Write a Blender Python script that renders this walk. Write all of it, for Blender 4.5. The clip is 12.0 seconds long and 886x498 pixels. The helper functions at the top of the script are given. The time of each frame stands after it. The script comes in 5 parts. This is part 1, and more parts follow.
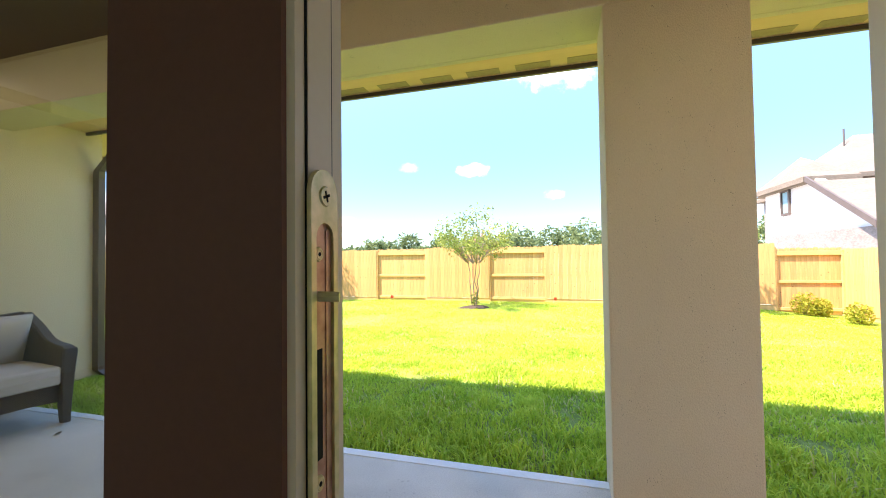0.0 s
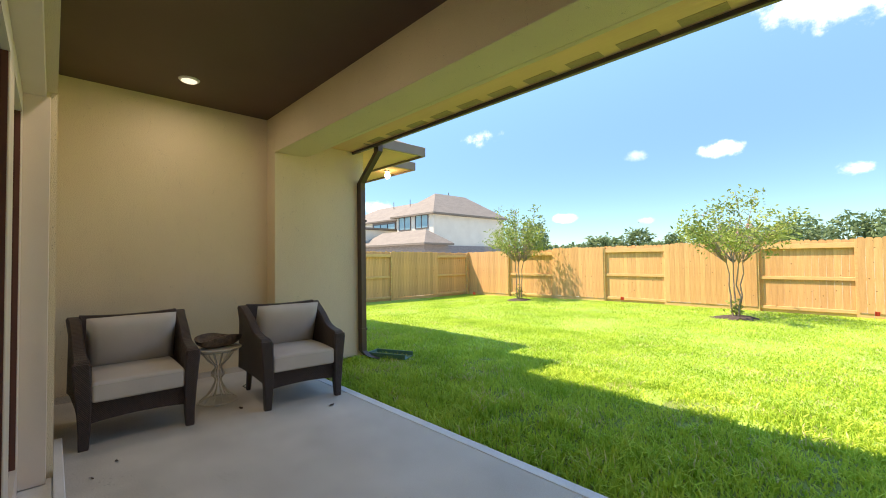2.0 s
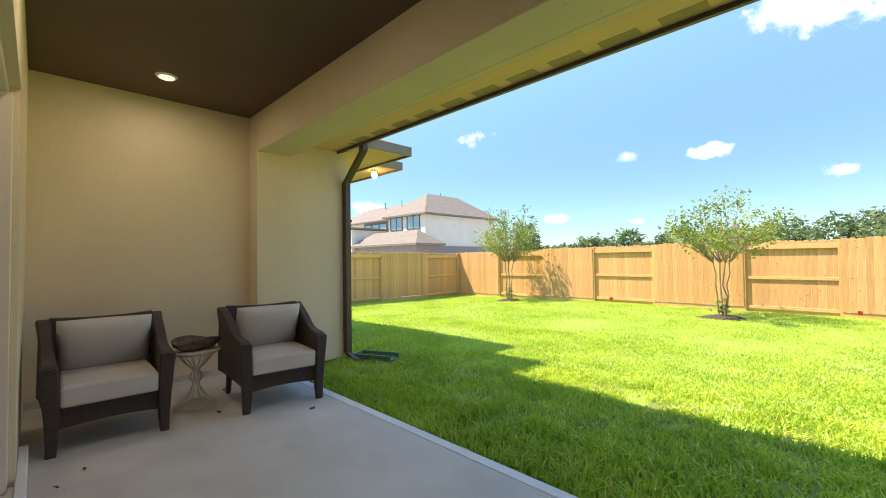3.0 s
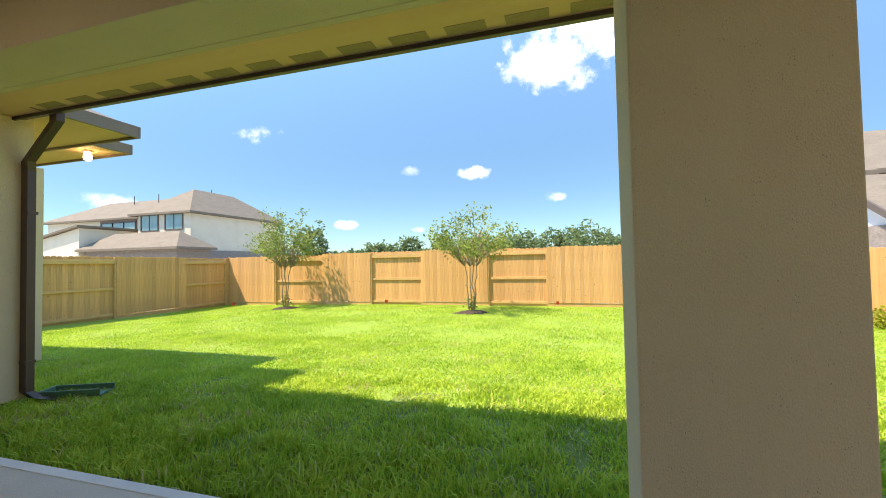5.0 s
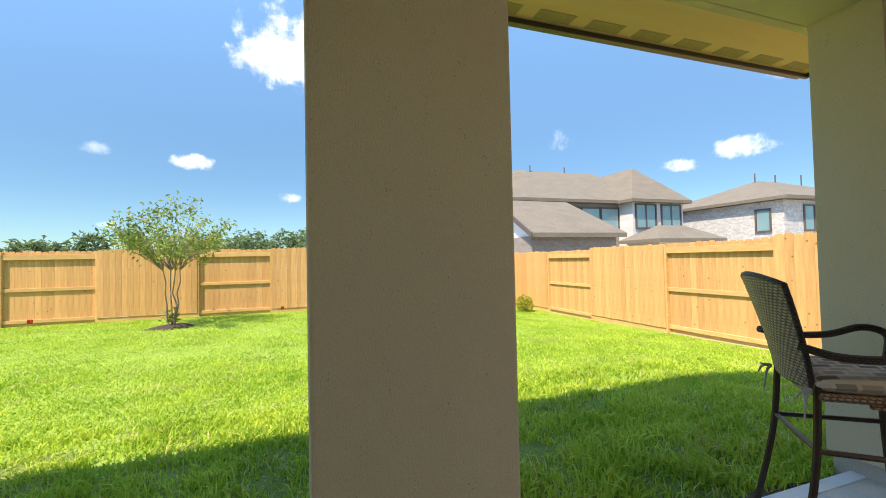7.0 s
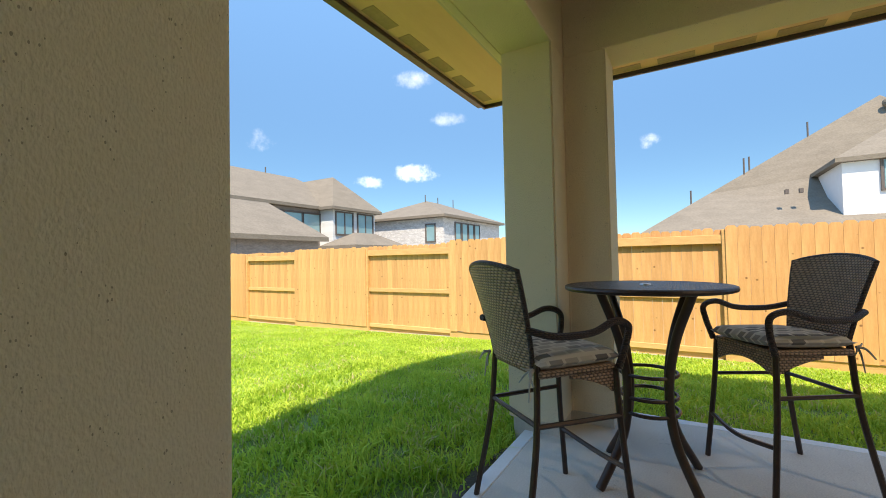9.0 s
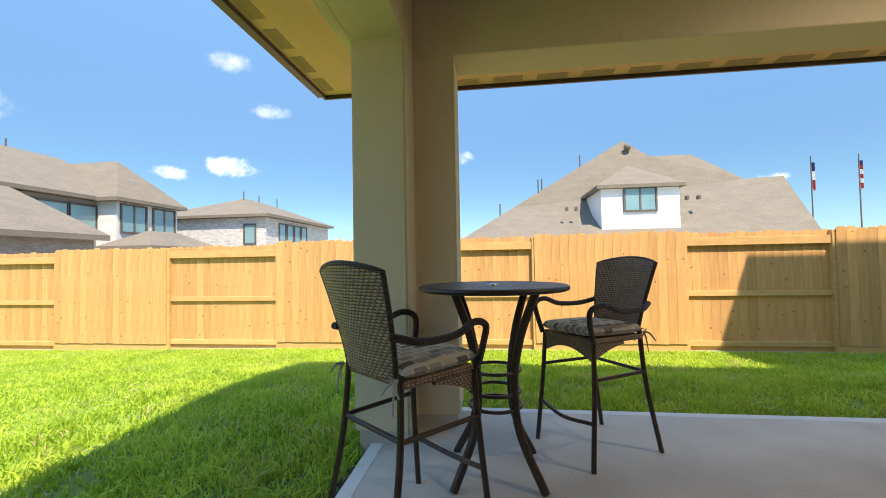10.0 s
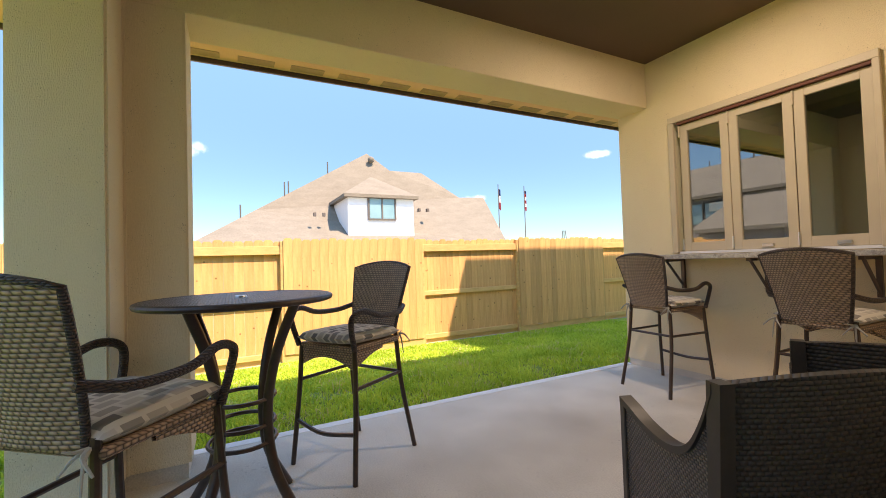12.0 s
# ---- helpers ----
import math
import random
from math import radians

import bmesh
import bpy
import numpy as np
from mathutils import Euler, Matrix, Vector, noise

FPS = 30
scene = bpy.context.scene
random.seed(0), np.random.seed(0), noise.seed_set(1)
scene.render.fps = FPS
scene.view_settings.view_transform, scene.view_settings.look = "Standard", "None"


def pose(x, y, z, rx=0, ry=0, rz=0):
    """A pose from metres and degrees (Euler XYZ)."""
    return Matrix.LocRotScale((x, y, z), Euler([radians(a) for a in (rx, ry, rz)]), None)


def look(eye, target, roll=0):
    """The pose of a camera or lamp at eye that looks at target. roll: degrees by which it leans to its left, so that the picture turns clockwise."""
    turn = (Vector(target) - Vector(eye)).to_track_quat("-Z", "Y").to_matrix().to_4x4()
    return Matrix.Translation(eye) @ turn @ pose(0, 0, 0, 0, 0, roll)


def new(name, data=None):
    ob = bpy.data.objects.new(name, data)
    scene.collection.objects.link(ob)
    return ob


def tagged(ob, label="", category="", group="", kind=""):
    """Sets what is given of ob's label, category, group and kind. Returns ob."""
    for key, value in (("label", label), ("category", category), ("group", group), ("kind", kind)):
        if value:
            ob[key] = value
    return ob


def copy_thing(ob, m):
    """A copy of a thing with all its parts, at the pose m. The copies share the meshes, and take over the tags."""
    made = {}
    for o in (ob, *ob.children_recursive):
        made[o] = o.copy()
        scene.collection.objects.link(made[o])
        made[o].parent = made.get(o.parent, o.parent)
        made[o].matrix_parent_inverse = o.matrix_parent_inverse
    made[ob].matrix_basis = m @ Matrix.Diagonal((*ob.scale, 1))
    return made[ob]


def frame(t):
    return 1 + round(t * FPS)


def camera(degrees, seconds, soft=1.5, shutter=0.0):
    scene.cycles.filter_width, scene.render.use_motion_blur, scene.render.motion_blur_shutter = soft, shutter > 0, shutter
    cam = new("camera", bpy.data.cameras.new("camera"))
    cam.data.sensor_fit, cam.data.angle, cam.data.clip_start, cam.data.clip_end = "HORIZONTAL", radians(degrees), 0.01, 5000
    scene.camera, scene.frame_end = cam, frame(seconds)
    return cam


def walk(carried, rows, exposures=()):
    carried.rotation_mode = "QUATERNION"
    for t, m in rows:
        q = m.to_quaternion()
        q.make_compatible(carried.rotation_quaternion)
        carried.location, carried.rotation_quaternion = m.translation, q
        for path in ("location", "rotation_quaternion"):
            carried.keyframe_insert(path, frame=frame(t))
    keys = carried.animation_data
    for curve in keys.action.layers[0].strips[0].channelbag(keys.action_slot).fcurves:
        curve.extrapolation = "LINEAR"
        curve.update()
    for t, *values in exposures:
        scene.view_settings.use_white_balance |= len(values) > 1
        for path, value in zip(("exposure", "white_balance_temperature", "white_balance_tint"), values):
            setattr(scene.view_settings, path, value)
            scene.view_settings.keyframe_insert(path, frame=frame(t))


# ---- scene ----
cam = camera(94.2, 12.0, 0.95)
ROWS = [
    (0.0, -0.228, 0.050, 1.330, 16.500, 1.499, 0.723),
    (0.2, -0.218, 0.100, 1.338, 20.800, 1.527, 0.600),
    (0.5, -0.216, 0.186, 1.350, 26.819, 1.602, 0.568),
    (1.0, -0.345, 0.318, 1.362, 35.677, 1.505, 0.571),
    (1.5, -0.470, 0.374, 1.348, 42.525, 1.483, 0.695),
    (2.0, -0.542, 0.419, 1.345, 46.490, 1.487, 0.626),
    (2.5, -0.546, 0.453, 1.345, 47.266, 1.477, 0.593),
    (4.5, -0.282, 0.731, 1.340, 25.389, 1.854, 1.059),
    (5.0, -0.243, 0.776, 1.318, 16.764, 1.885, 1.029),
    (5.5, -0.219, 0.909, 1.276, 7.988, 1.757, 1.190),
    (6.0, -0.207, 0.971, 1.275, -1.031, 1.824, 1.205),
    (6.5, -0.118, 1.057, 1.278, -10.015, 1.707, 1.197),
    (7.0, -0.028, 1.140, 1.293, -19.052, 1.573, 1.232),
    (7.2, 0.008, 1.175, 1.289, -22.678, 1.534, 1.258),
    (8.8, 0.179, 1.618, 1.222, -54.967, 1.552, 1.062),
    (9.0, 0.204, 1.660, 1.217, -59.200, 1.498, 1.140),
    (9.5, 0.278, 1.785, 1.223, -70.830, 1.452, 0.971),
    (10.0, 0.336, 1.855, 1.201, -82.796, 1.649, 1.013),
    (10.5, 0.356, 1.870, 1.165, -94.839, 1.823, 1.340),
    (11.0, 0.440, 1.883, 1.184, -105.904, 1.820, 1.575),
    (11.5, 0.514, 1.881, 1.200, -113.970, 1.646, 1.745),
    (12.0, 0.518, 1.900, 1.202, -117.005, 1.556, 1.828),
]
EXPOSURES = [(0.0, 2.95, 7900, 27), (0.2, 2.68, 7950, 25), (0.45, 2.42, 8000, 23), (0.8, 2.32, 8050, 20), (2.5, 2.32, 8050, 20), (5.0, 2.05, 8150, 16), (6.0, 1.85, 7900, 14), (7.0, 1.85, 7900, 14), (9.0, 1.85, 7850, 13), (10.5, 1.95, 7950, 13), (11.3, 2.17, 8300, 18), (12.0, 2.38, 8700, 22)]
walk(cam, [(t, pose(x, y, z, 90 + pitch, roll, yaw)) for t, x, y, z, yaw, pitch, roll in ROWS], EXPOSURES)

# ---- sky, clouds, sun ----
SUN_WAY = Vector((0.54, 0.32, -1.0)).normalized()
SUN_ELEVATION = math.asin(-SUN_WAY.z)
SUN_TURN = math.atan2(-SUN_WAY.x, -SUN_WAY.y)

world = bpy.data.worlds.new("world")
scene.world = world
world.use_nodes = True
wn, wl = world.node_tree.nodes, world.node_tree.links
wn.clear()
w_out = wn.new("ShaderNodeOutputWorld")
w_bg = wn.new("ShaderNodeBackground")
w_bg.inputs["Strength"].default_value = 0.15
w_sky = wn.new("ShaderNodeTexSky")
w_sky.sky_type = "NISHITA"
w_sky.sun_disc = False
w_sky.sun_elevation = SUN_ELEVATION
w_sky.sun_rotation = SUN_TURN
w_sky.air_density, w_sky.dust_density, w_sky.ozone_density = 1.0, 0.05, 3.0
w_tc = wn.new("ShaderNodeTexCoord")
w_noise = wn.new("ShaderNodeTexNoise")
w_noise.inputs["Scale"].default_value = 16.0
w_noise.inputs["Detail"].default_value = 7.0
w_noise.inputs["Roughness"].default_value = 0.6
wl.new(w_tc.outputs["Generated"], w_noise.inputs["Vector"])


def w_math(op, a, b=None):
    n = wn.new("ShaderNodeMath")
    n.operation = op
    for k, v in enumerate((a, b)):
        if v is None:
            continue
        if isinstance(v, (int, float)):
            n.inputs[k].default_value = v
        else:
            wl.new(v, n.inputs[k])
    return n.outputs[0]


def cloud(bearing, height, wide, tall, strength):
    """A puff of cloud in the sky: its bearing from +y to the right and its height, in degrees, and its half sizes."""
    b, e = radians(bearing), radians(height)
    d = Vector((math.sin(b) * math.cos(e), math.cos(b) * math.cos(e), math.sin(e)))
    side, up = Vector((math.cos(b), -math.sin(b), 0)), Vector((0, 0, 1))
    outs = []
    for axis, size in ((side, wide), (up, tall)):
        dot = wn.new("ShaderNodeVectorMath")
        dot.operation = "DOT_PRODUCT"
        wl.new(w_tc.outputs["Generated"], dot.inputs[0])
        dot.inputs[1].default_value = axis
        off = w_math("DIVIDE", w_math("SUBTRACT", dot.outputs["Value"], d.dot(axis)), math.tan(radians(size)))
        outs.append(w_math("MULTIPLY", off, off))
    front = wn.new("ShaderNodeVectorMath")
    front.operation = "DOT_PRODUCT"
    wl.new(w_tc.outputs["Generated"], front.inputs[0])
    front.inputs[1].default_value = d
    body = w_math("SUBTRACT", 1.0, w_math("ADD", outs[0], outs[1]))
    ragged = w_math("ADD", body, w_math("MULTIPLY", w_math("SUBTRACT", w_noise.outputs["Fac"], 0.55), 4.2))
    soft = wn.new("ShaderNodeMapRange")
    soft.interpolation_type = "SMOOTHSTEP"
    soft.inputs["From Min"].default_value, soft.inputs["From Max"].default_value = 0.0, 1.9
    soft.inputs["To Max"].default_value = strength
    wl.new(ragged, soft.inputs["Value"])
    return w_math("MULTIPLY", soft.outputs[0], w_math("GREATER_THAN", front.outputs["Value"], 0.8))


CLOUDS = [
    (1.5, 26.5, 9.0, 5.5, 1.0), (8.0, 29.0, 6.0, 3.0, 0.9), (-40.5, 16.4, 3.6, 1.3, 0.8), (-38.6, 17.0, 1.8, 0.8, 0.6),
    (-12.2, 12.2, 2.4, 1.1, 0.95), (-21.0, 12.6, 1.6, 0.8, 0.3), (-1.6, 8.6, 2.0, 0.9, 0.9), (-30.0, 5.3, 2.0, 0.7, 0.6),
    (-56.0, 7.0, 3.0, 1.4, 0.6), (34.8, 15.5, 2.4, 1.4, 0.4), (49.1, 10.8, 2.6, 1.1, 0.9), (55.7, 11.8, 4.4, 1.3, 0.9),
    (86.0, 14.0, 1.6, 1.0, 0.6), (120.7, 8.4, 2.8, 0.8, 0.7), (138.0, 13.0, 1.8, 0.6, 0.5), (55.6, 24.0, 3.0, 1.1, 0.35),
    (-20.0, 4.6, 1.4, 0.5, 0.5), (9.0, 6.0, 1.4, 0.7, 0.6), (60.0, 19.0, 2.6, 1.0, 0.3),
]
mask = None
for c in CLOUDS:
    m = cloud(*c)
    mask = m if mask is None else w_math("MAXIMUM", mask, m)
w_mix = wn.new("ShaderNodeMixRGB")
w_mix.inputs[2].default_value = (5.6, 5.75, 6.0, 1)
wl.new(mask, w_mix.inputs[0])
w_tint = wn.new("ShaderNodeMixRGB")
w_tint.blend_type = "MULTIPLY"
w_tint.inputs[0].default_value = 1.0
w_sep, w_rise, w_air = wn.new("ShaderNodeSeparateXYZ"), wn.new("ShaderNodeMapRange"), wn.new("ShaderNodeMixRGB")
wl.new(w_tc.outputs["Generated"], w_sep.inputs[0])
w_rise.interpolation_type = "SMOOTHSTEP"
w_rise.inputs["From Min"].default_value, w_rise.inputs["From Max"].default_value = 0.12, 1.0
wl.new(w_sep.outputs["Z"], w_rise.inputs["Value"])
w_air.inputs[1].default_value, w_air.inputs[2].default_value = (0.172, 0.262, 0.328, 1), (0.80, 1.10, 1.17, 1)
wl.new(w_rise.outputs[0], w_air.inputs[0]), wl.new(w_air.outputs[0], w_tint.inputs[2])
wl.new(w_sky.outputs[0], w_tint.inputs[1])
wl.new(w_tint.outputs[0], w_mix.inputs[1])
wl.new(w_mix.outputs[0], w_bg.inputs["Color"])
wl.new(w_bg.outputs[0], w_out.inputs[0])

sun = new("sun", bpy.data.lights.new("sun", "SUN"))
sun.data.energy, sun.data.angle, sun.data.color = 2.1, radians(0.53), (1.0, 0.955, 0.88)
sun.matrix_world = look((0, 0, 30), Vector((0, 0, 30)) + SUN_WAY)

# ---- materials ----


def node_material(name):
    mat = bpy.data.materials.new(name)
    mat.use_nodes = True
    return mat, mat.node_tree.nodes, mat.node_tree.links, mat.node_tree.nodes["Principled BSDF"]


def surface(name, dark, light, rough=0.7, metal=0.0, scale=3.0, fine=60.0, bump=0.2, depth=0.004, vary=0.0, stretch=(1, 1, 1), spec=0.5, grain=0.35, stain=0.0, knots=0.0, pits=0.0, pit_scale=45.0):
    """Colour between dark and light by two noises, with fine relief; vary: how much each piece differs."""
    mat, n, l, p = node_material(name)
    tc = n.new("ShaderNodeTexCoord")
    mp = n.new("ShaderNodeMapping")
    mp.inputs["Scale"].default_value = stretch
    l.new(tc.outputs["Object"], mp.inputs[0])
    a, b = n.new("ShaderNodeTexNoise"), n.new("ShaderNodeTexNoise")
    a.inputs["Scale"].default_value, b.inputs["Scale"].default_value = scale, fine
    a.inputs["Detail"].default_value, b.inputs["Detail"].default_value = 5.0, 4.0
    l.new(mp.outputs[0], a.inputs[0]), l.new(mp.outputs[0], b.inputs[0])
    mix = n.new("ShaderNodeMath")
    mix.operation = "MULTIPLY_ADD"
    mix.inputs[1].default_value = grain
    l.new(b.outputs["Fac"], mix.inputs[0])
    keep = n.new("ShaderNodeMath")
    keep.operation = "MULTIPLY"
    keep.inputs[1].default_value = 1 - grain
    l.new(a.outputs["Fac"], keep.inputs[0]), l.new(keep.outputs[0], mix.inputs[2])
    ramp = n.new("ShaderNodeMapRange")
    ramp.inputs["From Min"].default_value, ramp.inputs["From Max"].default_value = 0.3, 0.7
    l.new(mix.outputs[0], ramp.inputs["Value"])
    col = n.new("ShaderNodeMixRGB")
    col.inputs[1].default_value, col.inputs[2].default_value = (*dark, 1), (*light, 1)
    l.new(ramp.outputs[0], col.inputs[0])
    out = col.outputs[0]
    if stain:
        s = n.new("ShaderNodeTexNoise")
        s.inputs["Scale"].default_value, s.inputs["Detail"].default_value = scale * 0.35, 8.0
        l.new(mp.outputs[0], s.inputs[0])
        r = n.new("ShaderNodeMapRange")
        r.inputs["From Min"].default_value, r.inputs["From Max"].default_value, r.inputs["To Max"].default_value = 0.52, 0.72, stain
        l.new(s.outputs["Fac"], r.inputs["Value"])
        dk = n.new("ShaderNodeMixRGB")
        dk.blend_type = "MULTIPLY"
        dk.inputs[2].default_value = (0.62, 0.6, 0.58, 1)
        l.new(r.outputs[0], dk.inputs[0]), l.new(out, dk.inputs[1])
        out = dk.outputs[0]
    if knots:
        vo = n.new("ShaderNodeTexVoronoi")
        vo.inputs["Scale"].default_value = 5.5
        inf2, ofs = n.new("ShaderNodeObjectInfo"), n.new("ShaderNodeVectorMath")
        ofs.operation = "ADD"
        scl = n.new("ShaderNodeMath")
        scl.operation = "MULTIPLY"
        scl.inputs[1].default_value = 37.0
        l.new(inf2.outputs["Random"], scl.inputs[0]), l.new(scl.outputs[0], ofs.inputs[1]), l.new(tc.outputs["Object"], ofs.inputs[0]), l.new(ofs.outputs[0], vo.inputs["Vector"])
        kr = n.new("ShaderNodeMapRange")
        kr.inputs["From Min"].default_value, kr.inputs["From Max"].default_value = 0.05, 0.11
        kr.inputs["To Min"].default_value, kr.inputs["To Max"].default_value = knots, 0.0
        l.new(vo.outputs["Distance"], kr.inputs["Value"])
        kd = n.new("ShaderNodeMixRGB")
        kd.inputs[2].default_value = (0.13, 0.055, 0.022, 1)
        l.new(kr.outputs[0], kd.inputs[0]), l.new(out, kd.inputs[1])
        out = kd.outputs[0]
    pit_height = None
    if pits:
        cell, patch = n.new("ShaderNodeTexVoronoi"), n.new("ShaderNodeTexNoise")
        cell.inputs["Scale"].default_value, patch.inputs["Scale"].default_value = pit_scale, pit_scale * 0.12
        patch.inputs["Detail"].default_value = 3.0
        l.new(mp.outputs[0], cell.inputs["Vector"]), l.new(mp.outputs[0], patch.inputs[0])
        size = n.new("ShaderNodeMapRange")
        size.inputs["From Min"].default_value, size.inputs["From Max"].default_value = 0.45, 0.75
        size.inputs["To Min"].default_value, size.inputs["To Max"].default_value = 0.0, 0.28
        l.new(patch.outputs["Fac"], size.inputs["Value"])
        deep = n.new("ShaderNodeMath")
        deep.operation = "LESS_THAN"
        l.new(cell.outputs["Distance"], deep.inputs[0]), l.new(size.outputs[0], deep.inputs[1])
        amount = n.new("ShaderNodeMath")
        amount.operation = "MULTIPLY"
        amount.inputs[1].default_value = pits
        l.new(deep.outputs[0], amount.inputs[0])
        pd = n.new("ShaderNodeMixRGB")
        pd.blend_type = "MULTIPLY"
        pd.inputs[2].default_value = (0.42, 0.40, 0.38, 1)
        l.new(amount.outputs[0], pd.inputs[0]), l.new(out, pd.inputs[1])
        out = pd.outputs[0]
    if vary:
        info = n.new("ShaderNodeObjectInfo")
        hs = n.new("ShaderNodeHueSaturation")
        v = n.new("ShaderNodeMapRange")
        v.inputs["To Min"].default_value, v.inputs["To Max"].default_value = 1 - vary, 1 + vary
        l.new(info.outputs["Random"], v.inputs["Value"]), l.new(v.outputs[0], hs.inputs["Value"]), l.new(out, hs.inputs["Color"])
        out = hs.outputs[0]
    l.new(out, p.inputs["Base Color"])
    p.inputs["Roughness"].default_value, p.inputs["Metallic"].default_value, p.inputs["Specular IOR Level"].default_value = rough, metal, spec
    if bump:
        bp = n.new("ShaderNodeBump")
        bp.inputs["Strength"].default_value, bp.inputs["Distance"].default_value = bump, depth
        l.new(mix.outputs[0], bp.inputs["Height"]), l.new(bp.outputs[0], p.inputs["Normal"])
    return mat


def weave(name, dark, light, scale, rough=0.45, flat=False):
    """Woven strands: two crossed waves over object space, with relief."""
    mat, n, l, p = node_material(name)
    tc = n.new("ShaderNodeTexCoord")
    sep = n.new("ShaderNodeSeparateXYZ")
    l.new(tc.outputs["Object"], sep.inputs[0])

    def mth(op, a, b=None):
        k = n.new("ShaderNodeMath")
        k.operation = op
        for i, v in enumerate((a, b)):
            if isinstance(v, (int, float)):
                k.inputs[i].default_value = v
            elif v is not None:
                l.new(v, k.inputs[i])
        return k.outputs[0]

    across = mth("MULTIPLY", sep.outputs[0] if flat else mth("ADD", sep.outputs[0], sep.outputs[1]), scale)
    up = mth("MULTIPLY", sep.outputs[1] if flat else sep.outputs[2], scale * 1.7)
    row = mth("FLOOR", up)
    shifted = mth("ADD", across, mth("MULTIPLY", mth("MODULO", row, 2.0), 0.5))
    u, v = mth("FRACT", shifted), mth("FRACT", up)
    hu = mth("SINE", mth("MULTIPLY", u, math.pi))
    hv = mth("SINE", mth("MULTIPLY", v, math.pi))
    h = mth("POWER", mth("ABSOLUTE", mth("MULTIPLY", hu, hv)), 0.6)
    nz = n.new("ShaderNodeTexNoise")
    nz.inputs["Scale"].default_value = 30.0
    l.new(tc.outputs["Object"], nz.inputs[0])
    col = n.new("ShaderNodeMixRGB")
    col.inputs[1].default_value, col.inputs[2].default_value = (*dark, 1), (*light, 1)
    l.new(mth("MULTIPLY", h, mth("ADD", nz.outputs["Fac"], 0.4)), col.inputs[0])
    l.new(col.outputs[0], p.inputs["Base Color"])
    p.inputs["Roughness"].default_value = rough
    bp = n.new("ShaderNodeBump")
    bp.inputs["Strength"].default_value, bp.inputs["Distance"].default_value = 0.9, 0.006
    l.new(h, bp.inputs["Height"]), l.new(bp.outputs[0], p.inputs["Normal"])
    return mat


def glass(name, tint=(0.9, 0.95, 0.95), rough=0.0, mirror=0.07):
    mat, n, l, p = node_material(name)
    n.remove(p)
    g, t, mx, lw = n.new("ShaderNodeBsdfGlossy"), n.new("ShaderNodeBsdfTransparent"), n.new("ShaderNodeMixShader"), n.new("ShaderNodeLayerWeight")
    g.inputs["Roughness"].default_value = rough
    t.inputs["Color"].default_value = (*tint, 1)
    lw.inputs["Blend"].default_value = 0.5
    pw, ad = n.new("ShaderNodeMath"), n.new("ShaderNodeMath")
    pw.operation, ad.operation = "POWER", "MULTIPLY_ADD"
    pw.inputs[1].default_value, ad.inputs[1].default_value, ad.inputs[2].default_value = 3.5, 0.75, mirror
    l.new(lw.outputs["Facing"], pw.inputs[0]), l.new(pw.outputs[0], ad.inputs[0])
    l.new(ad.outputs[0], mx.inputs[0]), l.new(t.outputs[0], mx.inputs[1]), l.new(g.outputs[0], mx.inputs[2])
    l.new(mx.outputs[0], n["Material Output"].inputs[0])
    return mat


def leaf_material(name, dark, light, dry=None):
    mat, n, l, p = node_material(name)
    geo = n.new("ShaderNodeNewGeometry")
    nz = n.new("ShaderNodeTexNoise")
    nz.inputs["Scale"].default_value = 1.3
    l.new(geo.outputs["Position"], nz.inputs[0])
    add = n.new("ShaderNodeMath")
    add.operation = "MULTIPLY_ADD"
    add.inputs[1].default_value = 0.55
    sub = n.new("ShaderNodeMath")
    sub.operation = "SUBTRACT"
    sub.inputs[1].default_value = 0.25
    l.new(nz.outputs["Fac"], sub.inputs[0])
    l.new(geo.outputs["Random Per Island"], add.inputs[0]), l.new(sub.outputs[0], add.inputs[2])
    col = n.new("ShaderNodeMixRGB")
    col.inputs[1].default_value, col.inputs[2].default_value = (*dark, 1), (*light, 1)
    l.new(add.outputs[0], col.inputs[0])
    out = col.outputs[0]
    if dry:
        few, patch, both, straw = n.new("ShaderNodeMath"), n.new("ShaderNodeTexNoise"), n.new("ShaderNodeMath"), n.new("ShaderNodeMixRGB")
        patch.inputs["Scale"].default_value, patch.inputs["Detail"].default_value = 1.7, 3.0
        l.new(geo.outputs["Position"], patch.inputs[0])
        both.operation, both.inputs[1].default_value, both.inputs[2].default_value = "MULTIPLY_ADD", -1.15, 1.56
        l.new(patch.outputs["Fac"], both.inputs[0])
        few.operation = "GREATER_THAN"
        l.new(geo.outputs["Random Per Island"], few.inputs[0]), l.new(both.outputs[0], few.inputs[1])
        straw.inputs[2].default_value = (*dry, 1)
        l.new(few.outputs[0], straw.inputs[0]), l.new(out, straw.inputs[1])
        out = straw.outputs[0]
    l.new(out, p.inputs["Base Color"])
    p.inputs["Roughness"].default_value, p.inputs["Specular IOR Level"].default_value = 0.6, 0.15
    tr, mx = n.new("ShaderNodeBsdfTranslucent"), n.new("ShaderNodeMixShader")
    l.new(out, tr.inputs[0])
    mx.inputs[0].default_value = 0.4
    l.new(p.outputs[0], mx.inputs[1]), l.new(tr.outputs[0], mx.inputs[2]), l.new(mx.outputs[0], n["Material Output"].inputs[0])
    return mat


